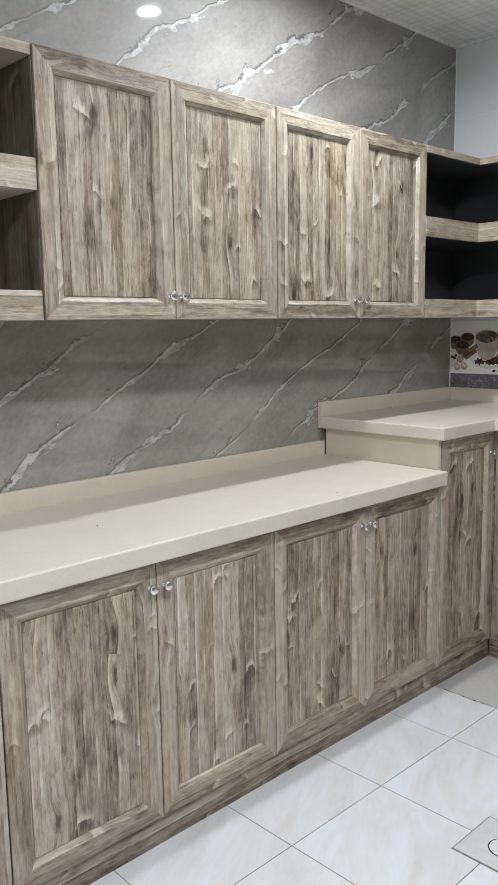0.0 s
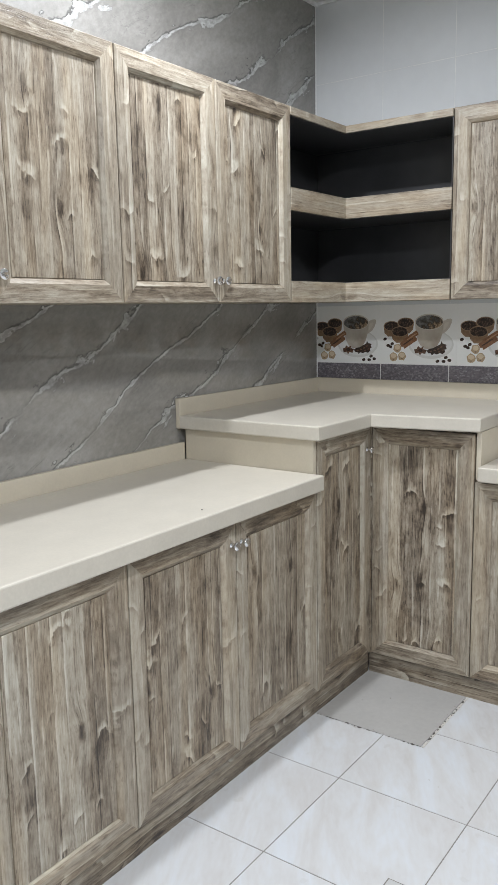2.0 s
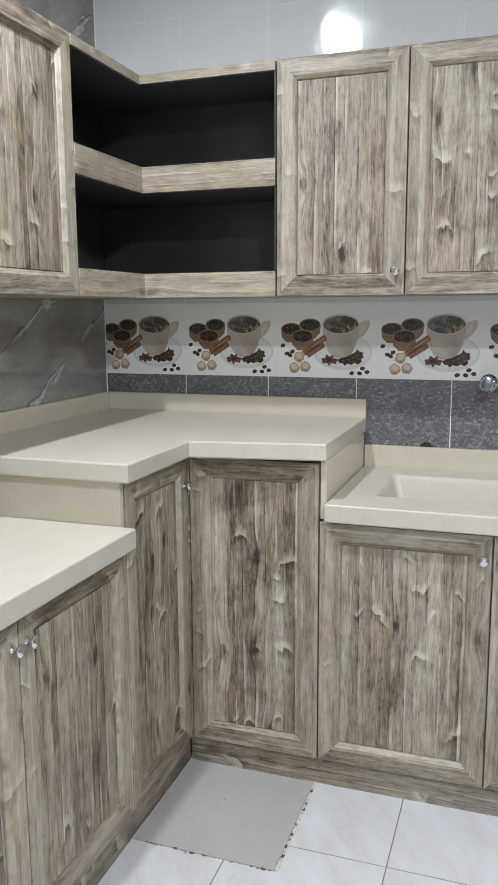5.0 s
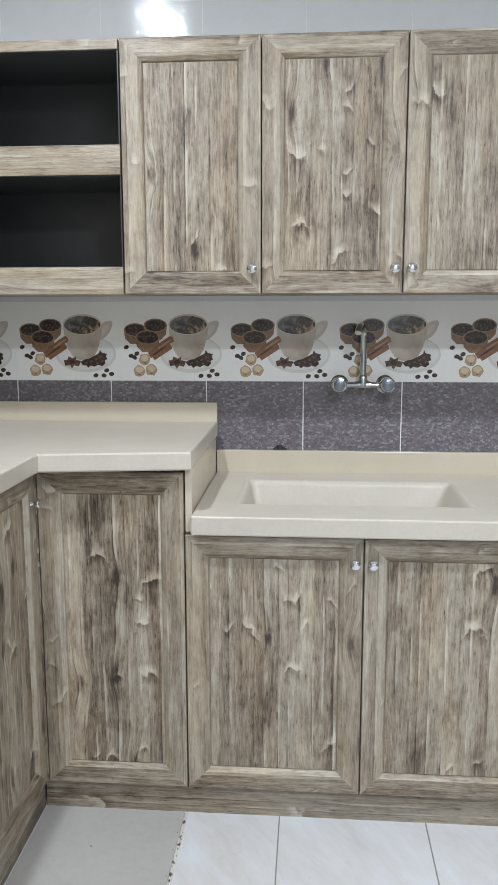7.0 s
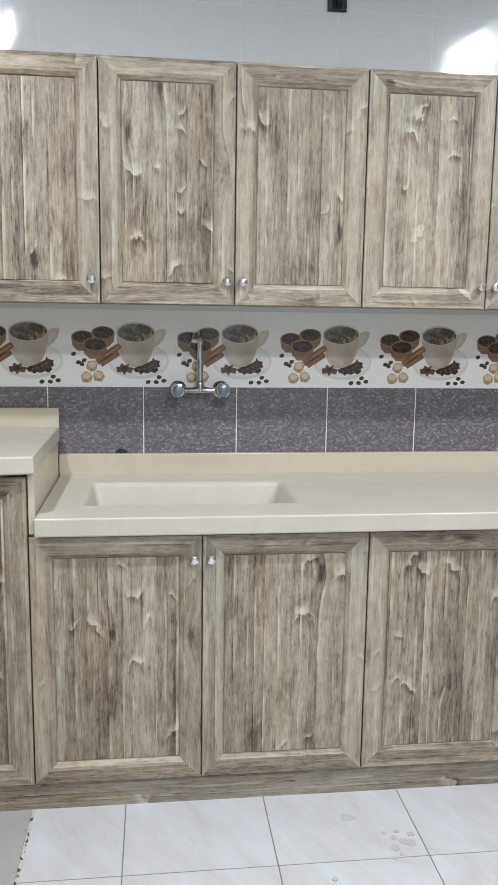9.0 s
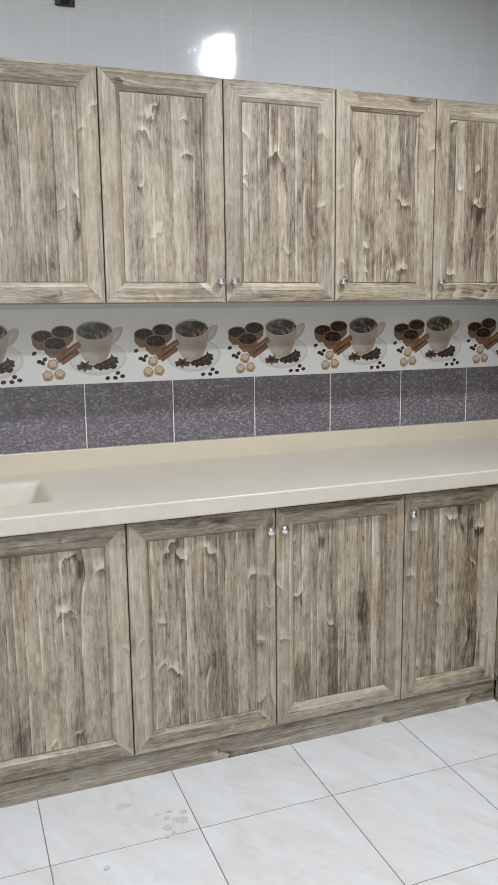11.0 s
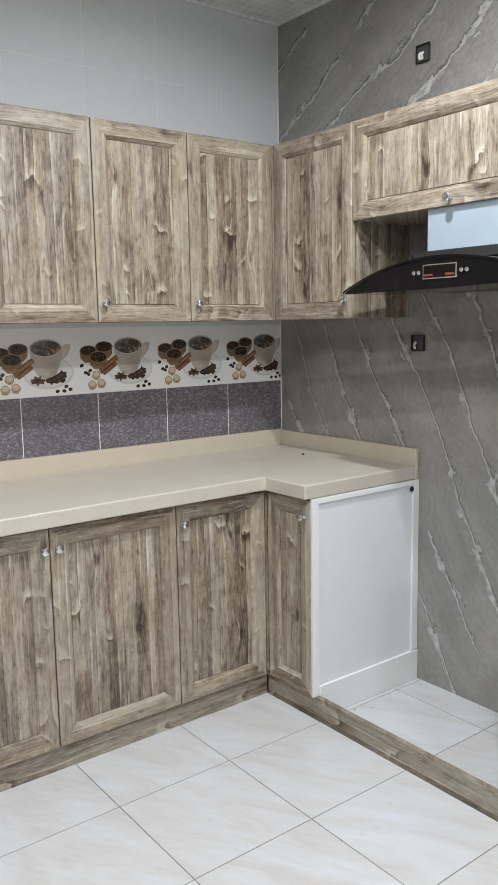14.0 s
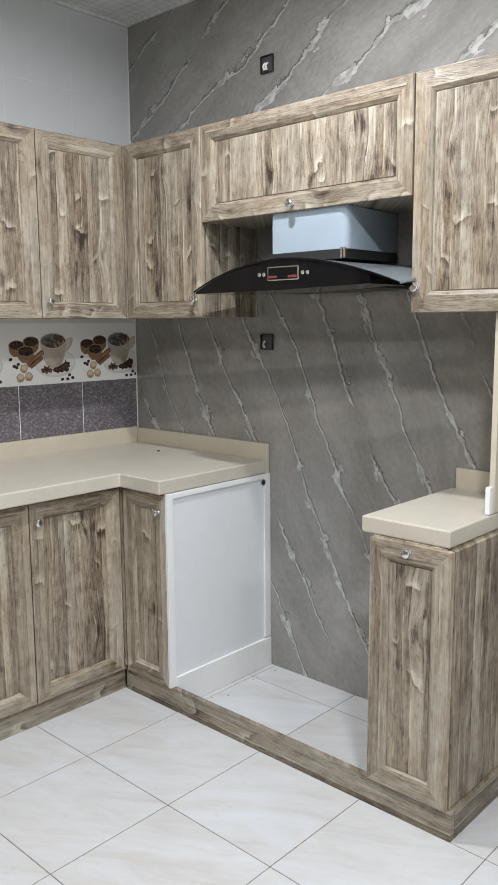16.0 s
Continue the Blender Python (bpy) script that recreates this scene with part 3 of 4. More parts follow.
# slim cabinet on the far side of the cooker gap
r = cabinet("right", 2.024, BR, B0, 0.8515, 0.272, D_BR, [(0, 0.268, B0, 0.8495, 0.133, 0.828)], "slim rustic wood base cabinet with its own cream top", group="base cabinets")

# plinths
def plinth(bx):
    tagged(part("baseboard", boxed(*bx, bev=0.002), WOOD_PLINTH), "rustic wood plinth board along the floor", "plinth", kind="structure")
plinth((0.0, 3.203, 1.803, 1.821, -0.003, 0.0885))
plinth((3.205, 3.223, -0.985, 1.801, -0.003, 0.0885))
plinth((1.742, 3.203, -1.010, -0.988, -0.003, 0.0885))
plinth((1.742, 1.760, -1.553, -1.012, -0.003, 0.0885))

# ---------- worktops ----------
def worktop(label):
    return empty("worktop", label, "worktop", "cream worktops")
r = worktop("long cream solid-surface worktop on the base cabinets, slightly dusty")
part("slab", poly_slab(bmesh.new(), [(0.0, 1.748), (2.757, 1.748), (2.757, 2.3645), (0.0, 2.3645)], 0.848, 0.903, 0.005), CREAM_TOP, r)
part("upstand", boxed(0.0, 2.757, 2.366, Y_LEFT - 0.001, 0.850, 0.968, bev=0.002), CREAM, r)

r = worktop("raised cream corner worktop standing above the lower ones")
part("slab", poly_slab(bmesh.new(), [(2.730, 1.750), (3.108, 1.748), (3.168, 1.352), (3.761, 1.352), (3.761, 2.3645), (2.730, 2.3645)], 1.0225, 1.073, 0.005), CREAM_TOP, r)
part("upstand", boxed(2.730, 3.761, 2.366, Y_LEFT - 0.001, 1.0225, 1.138, bev=0.002), CREAM, r)
part("upstand", boxed(3.7625, X_BACK - 0.001, 1.352, Y_LEFT - 0.001, 1.0225, 1.138, bev=0.002), CREAM, r)
part("riser", boxed(2.7595, 2.780, 1.792, 2.3645, 0.846, 1.0215, bev=0.002), CREAM, r)
part("riser", boxed(3.195, 3.761, 1.356, 1.374, 0.846, 1.0215, bev=0.002), CREAM, r)

r = worktop("long cream solid-surface worktop with a moulded-in sink, turning the corner")
SX0, SX1, SY0, SY1 = 3.297, 3.640, 0.580, 1.240
gx, gy = [2.922, 3.153, SX0, SX1, 3.761], [-1.535, -0.945, SY0, SY1, 1.354]
part("slab", cell_slab(gx, gy, lambda i, j: (i >= 1 or j == 0) and not (i == 2 and j == 2), 0.8475, 0.901, 0.005), CREAM_TOP, r)
part("upstand", boxed(3.7625, X_BACK - 0.001, -1.5345, 1.354, 0.8475, 0.976, bev=0.002), CREAM, r)
part("upstand", boxed(2.922, X_BACK - 0.001, Y_RIGHT + 0.001, -1.5355, 0.8475, 0.971, bev=0.002), CREAM, r)
def rounded(x0, x1, y0, y1, rad, z, n=5):
    out = []
    for cx, cy, a0 in ((x1 - rad, y1 - rad, 0), (x0 + rad, y1 - rad, 90), (x0 + rad, y0 + rad, 180), (x1 - rad, y0 + rad, 270)):
        out += [(cx + rad * math.cos(radians(a0 + 90 * k / n)), cy + rad * math.sin(radians(a0 + 90 * k / n)), z) for k in range(n + 1)]
    return out
bm = bmesh.new()
steps = [(-0.010, 0, 0.004, 0.9005), (-0.006, 0, 0.006, 0.9018), (0.002, 0, 0.012, 0.9018), (0.007, 0.004, 0.018, 0.898), (0.012, 0.010, 0.022, 0.885),
         (0.03, 0.022, 0.03, 0.760), (0.045, 0.032, 0.035, 0.712), (0.075, 0.06, 0.04, 0.698)]
rings = [[bm.verts.new(p) for p in rounded(SX0 + o, SX1 - o, SY0 + o + e, SY1 - o - e * 0.12, rad, z)] for o, e, rad, z in steps]
for p, q in zip(rings, rings[1:]):
    for i in range(len(p)):
        bm.faces.new((p[i], p[(i + 1) % len(p)], q[(i + 1) % len(p)], q[i]))
bm.faces.new(rings[-1])
part("sink_bowl", bm, CREAM_TOP, r, "moulded cream sink bowl", True)

r = worktop("short cream worktop on the slim cabinet")
part("slab", poly_slab(bmesh.new(), [(1.778, -1.002), (1.778, -1.5345), (2.068, -1.5345), (2.068, -1.002)], 0.851, 0.902, 0.005), CREAM_TOP, r)
part("upstand", boxed(1.778, 2.052, Y_RIGHT + 0.001, -1.5355, 0.851, 0.972, bev=0.002), CREAM, r)
r = empty("side_board", "narrow upright cream board at the end of the short worktop", "board")
part("board", boxed(1.779, 1.797, -1.533, -1.262, 0.9035, 1.494, bev=0.002), CREAM, r)
tagged(part("socket_box", boxed(1.780, 1.796, -1.259, -1.234, 0.9035, 0.986, bev=0.003), WHITE_EDGE), "small white plastic box on the worktop", "box")

# ---------- open shelves ----------
T0, T1, M0, M1, Q0, Q1 = 2.166, UP1, 1.829, 1.911, UP0, 1.570
r = empty("open_shelf", "open wall shelf unit in rustic wood beside the cabinets", "shelf")
r.matrix_world = spot("left", 0.78, FL)
w = 1.2275 - 0.78
for z0, z1, nm in ((T0, T1, "top_board"), (M0, M1, "shelf_board"), (Q0, Q1, "bottom_board")):
    part(nm, boxed(0.019, w - 0.001, 0.004, D_UL - 0.012, z0, z1, bev=0.001), WOOD_EDGE, r)
part("side", boxed(0, 0.018, 0.004, D_UL - 0.012, UP0, UP1, bev=0.001), WOOD_V, r)
# thin sheet and back in the darkened oak stand in for shade inside
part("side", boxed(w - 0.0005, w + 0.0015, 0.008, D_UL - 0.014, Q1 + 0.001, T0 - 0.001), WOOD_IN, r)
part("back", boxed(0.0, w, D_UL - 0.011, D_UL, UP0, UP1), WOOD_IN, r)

r = empty("corner_shelf", "open L-shaped corner shelf unit, black inside with wood front edges", "shelf")
gx, gy = [3.026, FB, X_BACK - 0.008], [1.586, FL, Y_LEFT - 0.008]
for z0, z1, nm in ((T0, T1, "top_board"), (M0, M1, "shelf_board"), (Q0, Q1, "bottom_board")):
    part(nm, cell_slab(gx, gy, lambda i, j: i == 1 or j == 1, z0, z1, 0.001), WOOD_EDGE, r)
for z0, z1 in ((Q1 + 0.0005, M0 - 0.0005), (M1 + 0.0005, T0 - 0.0005)):
    part("back", boxed(3.03, X_BACK - 0.010, Y_LEFT - 0.016, Y_LEFT - 0.009, z0, z1), BLACK_IN, r)
    part("back", boxed(X_BACK - 0.017, X_BACK - 0.009, 1.59, Y_LEFT - 0.017, z0, z1), BLACK_IN, r)
    part("lining", boxed(3.026, 3.0295, FL + 0.006, Y_LEFT - 0.017, z0, z1), BLACK_IN, r)
    part("lining", boxed(FB + 0.006, X_BACK - 0.018, 1.586, 1.5895, z0, z1), BLACK_IN, r)
    part("lining", cell_slab([3.03, FB + 0.006, X_BACK - 0.018], [1.59, FL + 0.006, Y_LEFT - 0.017], lambda i, j: i == 1 or j == 1, z1 - 0.002, z1), BLACK_IN, r)
    part("lining", cell_slab([3.03, FB + 0.012, X_BACK - 0.018], [1.59, FL + 0.012, Y_LEFT - 0.017], lambda i, j: i == 1 or j == 1, z0, z0 + 0.002), BLACK_IN, r)

# ---------- range hood ----------
r = empty("range_hood", "range hood with a curved black glass canopy and steel chimney", "range hood")
HX, HW, HY = 2.492, 0.445, -1.118
arch = lambda u: 1.586 + 0.094 * (1 - abs(u) ** 1.9)
N = 28
def arched(half, dz0, dz1, y0, y1, bow):
    """A strip bent over the arch, from y0 at the front to y1 at the wall; its upper faces take slot 0, the lower ones slot 1."""
    bm = bmesh.new()
    U = [half / HW * (2 * i / N - 1) for i in range(N + 1)]
    grid = [[[bm.verts.new((HX + HW * u, y - (bow * u * u if k == 0 else 0), arch(u) + dz)) for u in U] for k, (y, arch) in enumerate(((y0, arch), (y1, lambda u: 1.668 - 0.016 * u * u)))] for dz in (dz0, dz1)]
    for lay, g in enumerate(grid):
        for i in range(N):
            bm.faces.new((g[0][i], g[0][i + 1], g[1][i + 1], g[1][i])).material_index = 1 - lay
    lo, hi = grid
    for k in (0, 1):
        for i in range(N):
            bm.faces.new((lo[k][i], lo[k][i + 1], hi[k][i + 1], hi[k][i])).material_index = 1 if k == 0 else 0
    for i in (0, N):
        bm.faces.new((lo[0][i], lo[1][i], hi[1][i], hi[0][i]))
    return bm
# canopy top: the grey of its reflections is put into the base colour
SMOKED = plain("glass_reflecting_grey", (0.20, 0.225, 0.24), 0.12, grain=0.08, scale=6, bmp=0.0)
SMOKED.node_tree.nodes["Principled BSDF"].inputs["IOR"].default_value = 1.9
# black lower faces carry the shade under the glass as colour
part("canopy", arched(HW, -0.007, 0.0, HY, -1.553, 0.03), [SMOKED, BLACK_GLASS], r, "arched glass canopy, reflection-grey above, shade-black below and along front edge", True)
# black front under the arch
bm = bmesh.new()
fr, bk = [], []
for i in range(N + 1):
    u = -0.77 + 1.75 * i / N
    x, y = HX + HW * u, HY - 0.004 - 0.03 * u * u
    low = min(1.576 + 0.012 * max(0.0, -u), arch(u) - 0.012)
    fr.append((bm.verts.new((x, y, arch(u) - 0.0072)), bm.verts.new((x, y, low))))
    bk.append((bm.verts.new((x, -1.35, arch(u) - 0.0072)), bm.verts.new((x, -1.35, low))))
for i in range(N):
    bm.faces.new((fr[i][0], fr[i + 1][0], fr[i + 1][1], fr[i][1])); bm.faces.new((bk[i][0], bk[i + 1][0], bk[i + 1][1], bk[i][1]))
    bm.faces.new((fr[i][1], fr[i + 1][1], bk[i + 1][1], bk[i][1])); bm.faces.new((fr[i][0], fr[i + 1][0], bk[i + 1][0], bk[i][0]))
for i in (0, N):
    bm.faces.new((fr[i][0], fr[i][1], bk[i][1], bk[i][0]))
part("front_panel", bm, BLACK_GLASS, r, "black glass front with controls")
part("motor_box", boxed(HX - 0.26, HX + 0.26, -1.548, -1.36, 1.579, 1.640, bev=0.004), DARK_BOX, r)
CX = 2.482
bm = poly_slab(bmesh.new(), [(CX - 0.165, -1.552), (CX + 0.165, -1.552), (CX + 0.165, -1.262), (CX + 0.153, -1.25), (CX - 0.135, -1.25), (CX - 0.152, -1.254), (CX - 0.162, -1.264), (CX - 0.165, -1.280)], 1.7085, 1.8445)
part("chimney", bm, plain("blue_white_film", (0.33, 0.40, 0.46), 0.24, grain=0.05, scale=6, bmp=0.0), r, "pale blue-white chimney box", True)
part("collar", boxed(CX - 0.167, CX + 0.167, -1.552, -1.247, 1.676, 1.7075, bev=0.002), DARK_BOX, r)
for q in (0.166, 0.154):
    part("corner_strip", boxed(CX - q, CX - q + 0.008, -1.2465, -1.2425, 1.678, 1.712, bev=0.001), CHROME, r, "bright chrome strip")
HX, HY = 2.478, HY - 0.002
# control display
dp = part("display", boxed(HX - 0.067, HX + 0.067, HY - 0.0045, HY + 0.001, 1.607, 1.653, bev=0.0015), CHROME, r, "chrome-edged control display")
part("screen", boxed(HX - 0.062, HX + 0.062, HY + 0.0012, HY + 0.0022, 1.611, 1.649), BLACK_GLASS, dp)
for s in (-1, 1):
    part("indicator", boxed(HX + s * 0.042 - 0.018, HX + s * 0.042 + 0.018, HY + 0.0024, HY + 0.0032, 1.616, 1.623), RED, dp)
for dx in (-0.104, -0.084, 0.084, 0.104):
    part("button", lathe(bmesh.new(), [(0.0072, -0.006), (0.0072, 0.004), (0.0055, 0.0062), (0.002, 0.0062)], pose(HX + dx, HY - 0.003, 1.629, -90), 16), CHROME, r, "round chrome button", True)

# ---------- tap ----------
r = empty("wall_tap", "chrome two-handle mixer tap with a raised spout on the tiled wall", "tap")
ty, tz = 0.866, 1.203
bm = bmesh.new()
for s in (-1, 1):
    lathe(bm, [(0.030, 0), (0.030, 0.004), (0.020, 0.012), (0.014, 0.016), (0.014, 0.034)], pose(X_BACK, ty + s * 0.075, tz, 0, -90), 20)
tube(bm, [(X_BACK - 0.045, ty - 0.083, tz), (X_BACK - 0.045, ty - 0.03, tz), (X_BACK - 0.045, ty, tz + 0.002), (X_BACK - 0.045, ty + 0.03, tz), (X_BACK - 0.045, ty + 0.083, tz)], [0.011, 0.010, 0.014, 0.010, 0.011], 14)
lathe(bm, [(0.015, -0.012), (0.016, 0.0), (0.014, 0.020), (0.010, 0.026)], pose(X_BACK - 0.045, ty, tz + 0.008), 16)
part("valve_body", bm, TAP_CHROME, r, smooth=True)
for s in (-1, 1):
    h = part("handle", lathe(bmesh.new(), [(0.012, 0.0), (0.020, 0.006), (0.0265, 0.016), (0.0265, 0.034), (0.024, 0.038), (0.0205, 0.039)], pose(X_BACK - 0.046, ty + s * 0.078, tz + 0.002, 0, -90), 10), TAP_CHROME, r, smooth=False)
    part("cap", lathe(bmesh.new(), [(0.019, 0.0), (0.019, 0.002), (0.015, 0.0035)], pose(X_BACK - 0.0855, ty + s * 0.078, tz + 0.002, 0, -90), 16), CAP, h, "dark grey-blue handle cap", smooth=True)
pts = [(X_BACK - 0.045, ty, tz + 0.02), (X_BACK - 0.046, ty, tz + 0.10), (X_BACK - 0.048, ty + 0.001, tz + 0.160)]
pts += [(X_BACK - 0.048 - 0.05 * (1 - math.cos(a)), ty + 0.001 + 0.012 * (1 - math.cos(a)), tz + 0.160 + 0.034 * math.sin(a)) for a in (radians(20 * k) for k in range(1, 9))]
part("spout", tube(bmesh.new(), pts, 0.0108, 14), TAP_CHROME, r, smooth=True)

# ---------- sockets and small things ----------
def back_box(m, label, wires, wire_mat):
    r = empty("socket_box", label, "socket box", "open socket boxes")
    r.matrix_world = m @ Matrix.Scale(0.86, 4)
    bm = bmesh.new()
    for bx in ((-0.037, 0.037, 0, 0.012, 0.034, 0.037), (-0.037, 0.037, 0, 0.012, -0.037, -0.034), (-0.037, -0.034, 0, 0.012, -0.034, 0.034), (0.034, 0.037, 0, 0.012, -0.034, 0.034)):
        box(bm, *bx)
    part("rim", bm, DARK_BOX, r)
    part("inside", boxed(-0.034, 0.034, 0.0, 0.003, -0.034, 0.034), BLACK_IN, r)
    for k in wires:
        c = [(-0.015 + 0.014 * k, 0.004, 0.004), (-0.012 + 0.012 * k, 0.014, -0.004), (-0.02 + 0.016 * k, 0.018, -0.012), (-0.012 + 0.012 * k, 0.010, -0.026)]
        part("wire", tube(bmesh.new(), c, 0.0055, 8), wire_mat, r, "taped wire end", True)
    return r
back_box(pose(2.924, Y_RIGHT, 2.470), "open black wall socket box with white wire ends", (1, 2), WHITE_EDGE)
back_box(pose(2.930, Y_RIGHT, 1.392), "open black wall socket box with loose wires", (2,), GROUT)
back_box(pose(X_BACK, 0.412, 2.502, 0, 0, 90), "open black wall socket box high on the tiled wall", (0, 1, 2), DARK_BOX)
rc = random.Random(11)
bm = bmesh.new()
for dy, dz, q in ((0, 0.004, 0.011), (0.012, 0.001, 0.008), (-0.013, 0.002, 0.009), (-0.006, 0.008, 0.006), (0.006, 0.009, 0.005), (0.019, -0.001, 0.005), (-0.021, 0.0, 0.005)):
    bmesh.ops.create_icosphere(bm, subdivisions=1, radius=q, matrix=pose(X_BACK - 0.001, 1.141 + dy, 0.981 + dz, rc.random() * 90, rc.random() * 90, 0) @ Matrix.Diagonal((0.5, 1, 0.8, 1)))
tagged(part("wall_chip", bm, DARK_BOX), "ragged black lump of filler on the tiled wall", "wall fixing")

# floor: cement patch and drain
tagged(part("floor_patch", boxed(2.783, 3.200, 1.389, 1.798, -0.003, 0.0035, bev=0.001), PATCH), "square patch of bare grey cement in the tiled floor", "floor patch", kind="structure")
mort = plain("pale_mortar", (0.50, 0.48, 0.44), 0.9, grain=0.15, scale=120)
tagged(part("mortar_strip", boxed(2.783, 3.199, 1.379, 1.388, -0.003, 0.0016, bev=0.0006), mort), "rough pale mortar strip beside the cement patch", "mortar joint", kind="structure")
r = empty("floor_drain", "square floor drain cover with a round lid", "drain")
part("joint", boxed(1.942, 2.150, 0.996, 1.202, -0.002, 0.0022), FLOOR_GROUT, r)
part("plate", boxed(1.946, 2.146, 1.000, 1.198, -0.002, 0.004, bev=0.001), plain("worn_drain_plate", (0.45, 0.45, 0.44), 0.4, grain=0.08, scale=30), r)
part("ring", lathe(bmesh.new(), [(0.0435, 0.004), (0.0435, 0.0046), (0.0408, 0.0046), (0.0408, 0.004)], pose(2.040, 1.095, 0), 32), DARK_BOX, r)
part("lid", lathe(bmesh.new(), [(0.040, 0.0042), (0.0395, 0.0056), (0.03, 0.006)], pose(2.040, 1.095, 0), 32), plain("lid_plate", (0.52, 0.52, 0.51), 0.3, grain=0.05), r, smooth=True)

# ---------- wall tiles ----------
P_ = 0.3283
edges = [Y_LEFT] + [y for y in (1.390 + P_ * k for k in range(3, -10, -1)) if Y_RIGHT + 0.02 < y < Y_LEFT - 0.02] + [Y_RIGHT]
def tile(name, y0, y1, z0, z1, m_, gap=0.0012, bev=0.0007):
    return part(name, boxed(X_BACK, X_BACK + 0.0085, y1 + gap, y0 - gap, z0 + gap, z1 - gap, bev=bev), m_, wb)
for p, q in zip(edges, edges[1:]):
    tile("wall_tile", p, q, 0.62, 1.211, DARK_TILE, 0.0016)
    for z0, z1 in ((1.475, 1.815), (1.815, 2.475), (2.475, CEIL)):
        tile("wall_tile", p, q, z0, z1, WHITE_TILE, 0.0009, 0.0004)
# coffee border: printed tiles
def flat(name, shapes, mats):
    """shapes: (outline of (u, v), layer, slot); u along the wall, v up; printed flat on the tile."""
    bm = bmesh.new()
    for pts, layer, slot in shapes:
        f = bm.faces.new([bm.verts.new((-0.0004 - 0.00025 * layer, -u, v)) for u, v in pts]); f.material_index = slot
    me = bpy.data.meshes.new(name)
    bmesh.ops.triangulate(bm, faces=bm.faces)
    bm.to_mesh(me); bm.free()
    for mm in mats:
        me.materials.append(mm)
    return me
K = 0.000828
def oval(cx, cy, rx, ry, turn=0.0, n=28, a0=0, a1=360):
    c, s = math.cos(radians(turn)), math.sin(radians(turn))
    out = []
    for i in range(n + (a1 - a0 < 360)):
        a = radians(a0 + (a1 - a0) * i / n)
        x, y = rx * math.cos(a), ry * math.sin(a)
        out.append(((cx - 480 + x * c - y * s) * K, (305 - cy + x * s + y * c) * K))
    return out
def path(*pts):
    return [((x - 480) * K, (305 - y) * K) for x, y in pts]
def leaf(cx, cy, r, n, turn=0, sq=1.0):
    return [((cx - 480 + (r if i % 2 == 0 else r * 0.55) * math.cos(radians(turn + 180 * i / n))) * K, (305 - cy + sq * (r if i % 2 == 0 else r * 0.55) * math.sin(radians(turn + 180 * i / n))) * K) for i in range(2 * n)]
PORC = plain("print_porcelain", (0.48, 0.43, 0.37), 0.12, grain=0.06, scale=35, bmp=0.0, tint=(0.55, 0.50, 0.44))
PORC_HI = plain("print_porcelain_light", (0.58, 0.535, 0.47), 0.12, grain=0.05, scale=60, bmp=0.0)
SAUCER = plain("print_saucer", (0.73, 0.735, 0.72), 0.12, grain=0.03, scale=40, bmp=0.0)
def printed(name, scale, stops, across=0.0, down=0.0, cells=False):
    """A glazed print: mottled tone that drifts along the wall and down the tile."""
    m, nt, b = material(name, 0.12)
    c = coords(nt)
    p = nd(nt, "ShaderNodeTexCoord").outputs["Object"]
    a = noi(nt, p, scale, 4, 0.6)
    if cells:
        a = nd(nt, "ShaderNodeTexVoronoi", {"Vector": p, "Scale": scale}, feature="F1").outputs["Distance"]
    s = mt(nt, "ADD", a, mt(nt, "ADD", mt(nt, "MULTIPLY", mt(nt, "ADD", c[1], 0.236), across), mt(nt, "MULTIPLY", mt(nt, "SUBTRACT", c[2], 0.15), down)))
    nt.links.new(ramp(nt, s, stops), b.inputs["Base Color"])
    return m
COFFEE = printed("print_coffee_foam", 55, [(0.10, (0.22, 0.22, 0.21)), (0.28, (0.13, 0.125, 0.115)), (0.42, (0.045, 0.038, 0.030)), (0.50, (0.12, 0.082, 0.052)), (0.60, (0.36, 0.26, 0.17))], -2.6, -3.5)
BROWN = plain("print_brown", (0.20, 0.145, 0.10), 0.12, grain=0.3, scale=120, bmp=0.0)
BOWL = plain("print_wooden_bowl", (0.24, 0.148, 0.084), 0.12, grain=0.25, scale=90, bmp=0.0)
BEAN = plain("print_dark_beans", (0.014, 0.010, 0.008), 0.12, grain=0.45, scale=260, bmp=0.0, tint=(0.055, 0.036, 0.026))
SUGAR = plain("print_brown_sugar", (0.40, 0.30, 0.19), 0.12, grain=0.12, scale=90, bmp=0.0)
CINN = plain("print_cinnamon", (0.21, 0.105, 0.055), 0.12, grain=0.3, scale=140, bmp=0.0)
PORC_BODY = printed("print_porcelain_body", 9, [(0.25, (0.60, 0.555, 0.495)), (0.5, (0.50, 0.45, 0.385)), (0.75, (0.36, 0.31, 0.25))], -1.6, -2.2)
BEANS = printed("print_bowl_of_beans", 125, [(0.0, (0.26, 0.17, 0.115)), (0.25, (0.09, 0.053, 0.036)), (0.6, (0.022, 0.014, 0.010))], cells=True)
ANISE = plain("print_star_anise", (0.055, 0.032, 0.022), 0.12, grain=0.45, scale=150, bmp=0.0, tint=(0.13, 0.07, 0.045))
SAUCER_EDGE = plain("print_saucer_edge", (0.64, 0.64, 0.615), 0.12, grain=0.04, bmp=0.0)
body = path((684, 80), (687, 115), (693, 150), (703, 181), (718, 206), (740, 222), (765, 226), (790, 222), (812, 206), (827, 181), (837, 150), (843, 115), (846, 80))
ear = path((838, 84), (850, 73), (866, 66), (884, 64), (891, 70), (889, 86), (880, 108), (866, 126), (850, 138), (834, 146))
gap = path((846, 98), (856, 86), (870, 80), (875, 86), (870, 100), (859, 115), (845, 126))
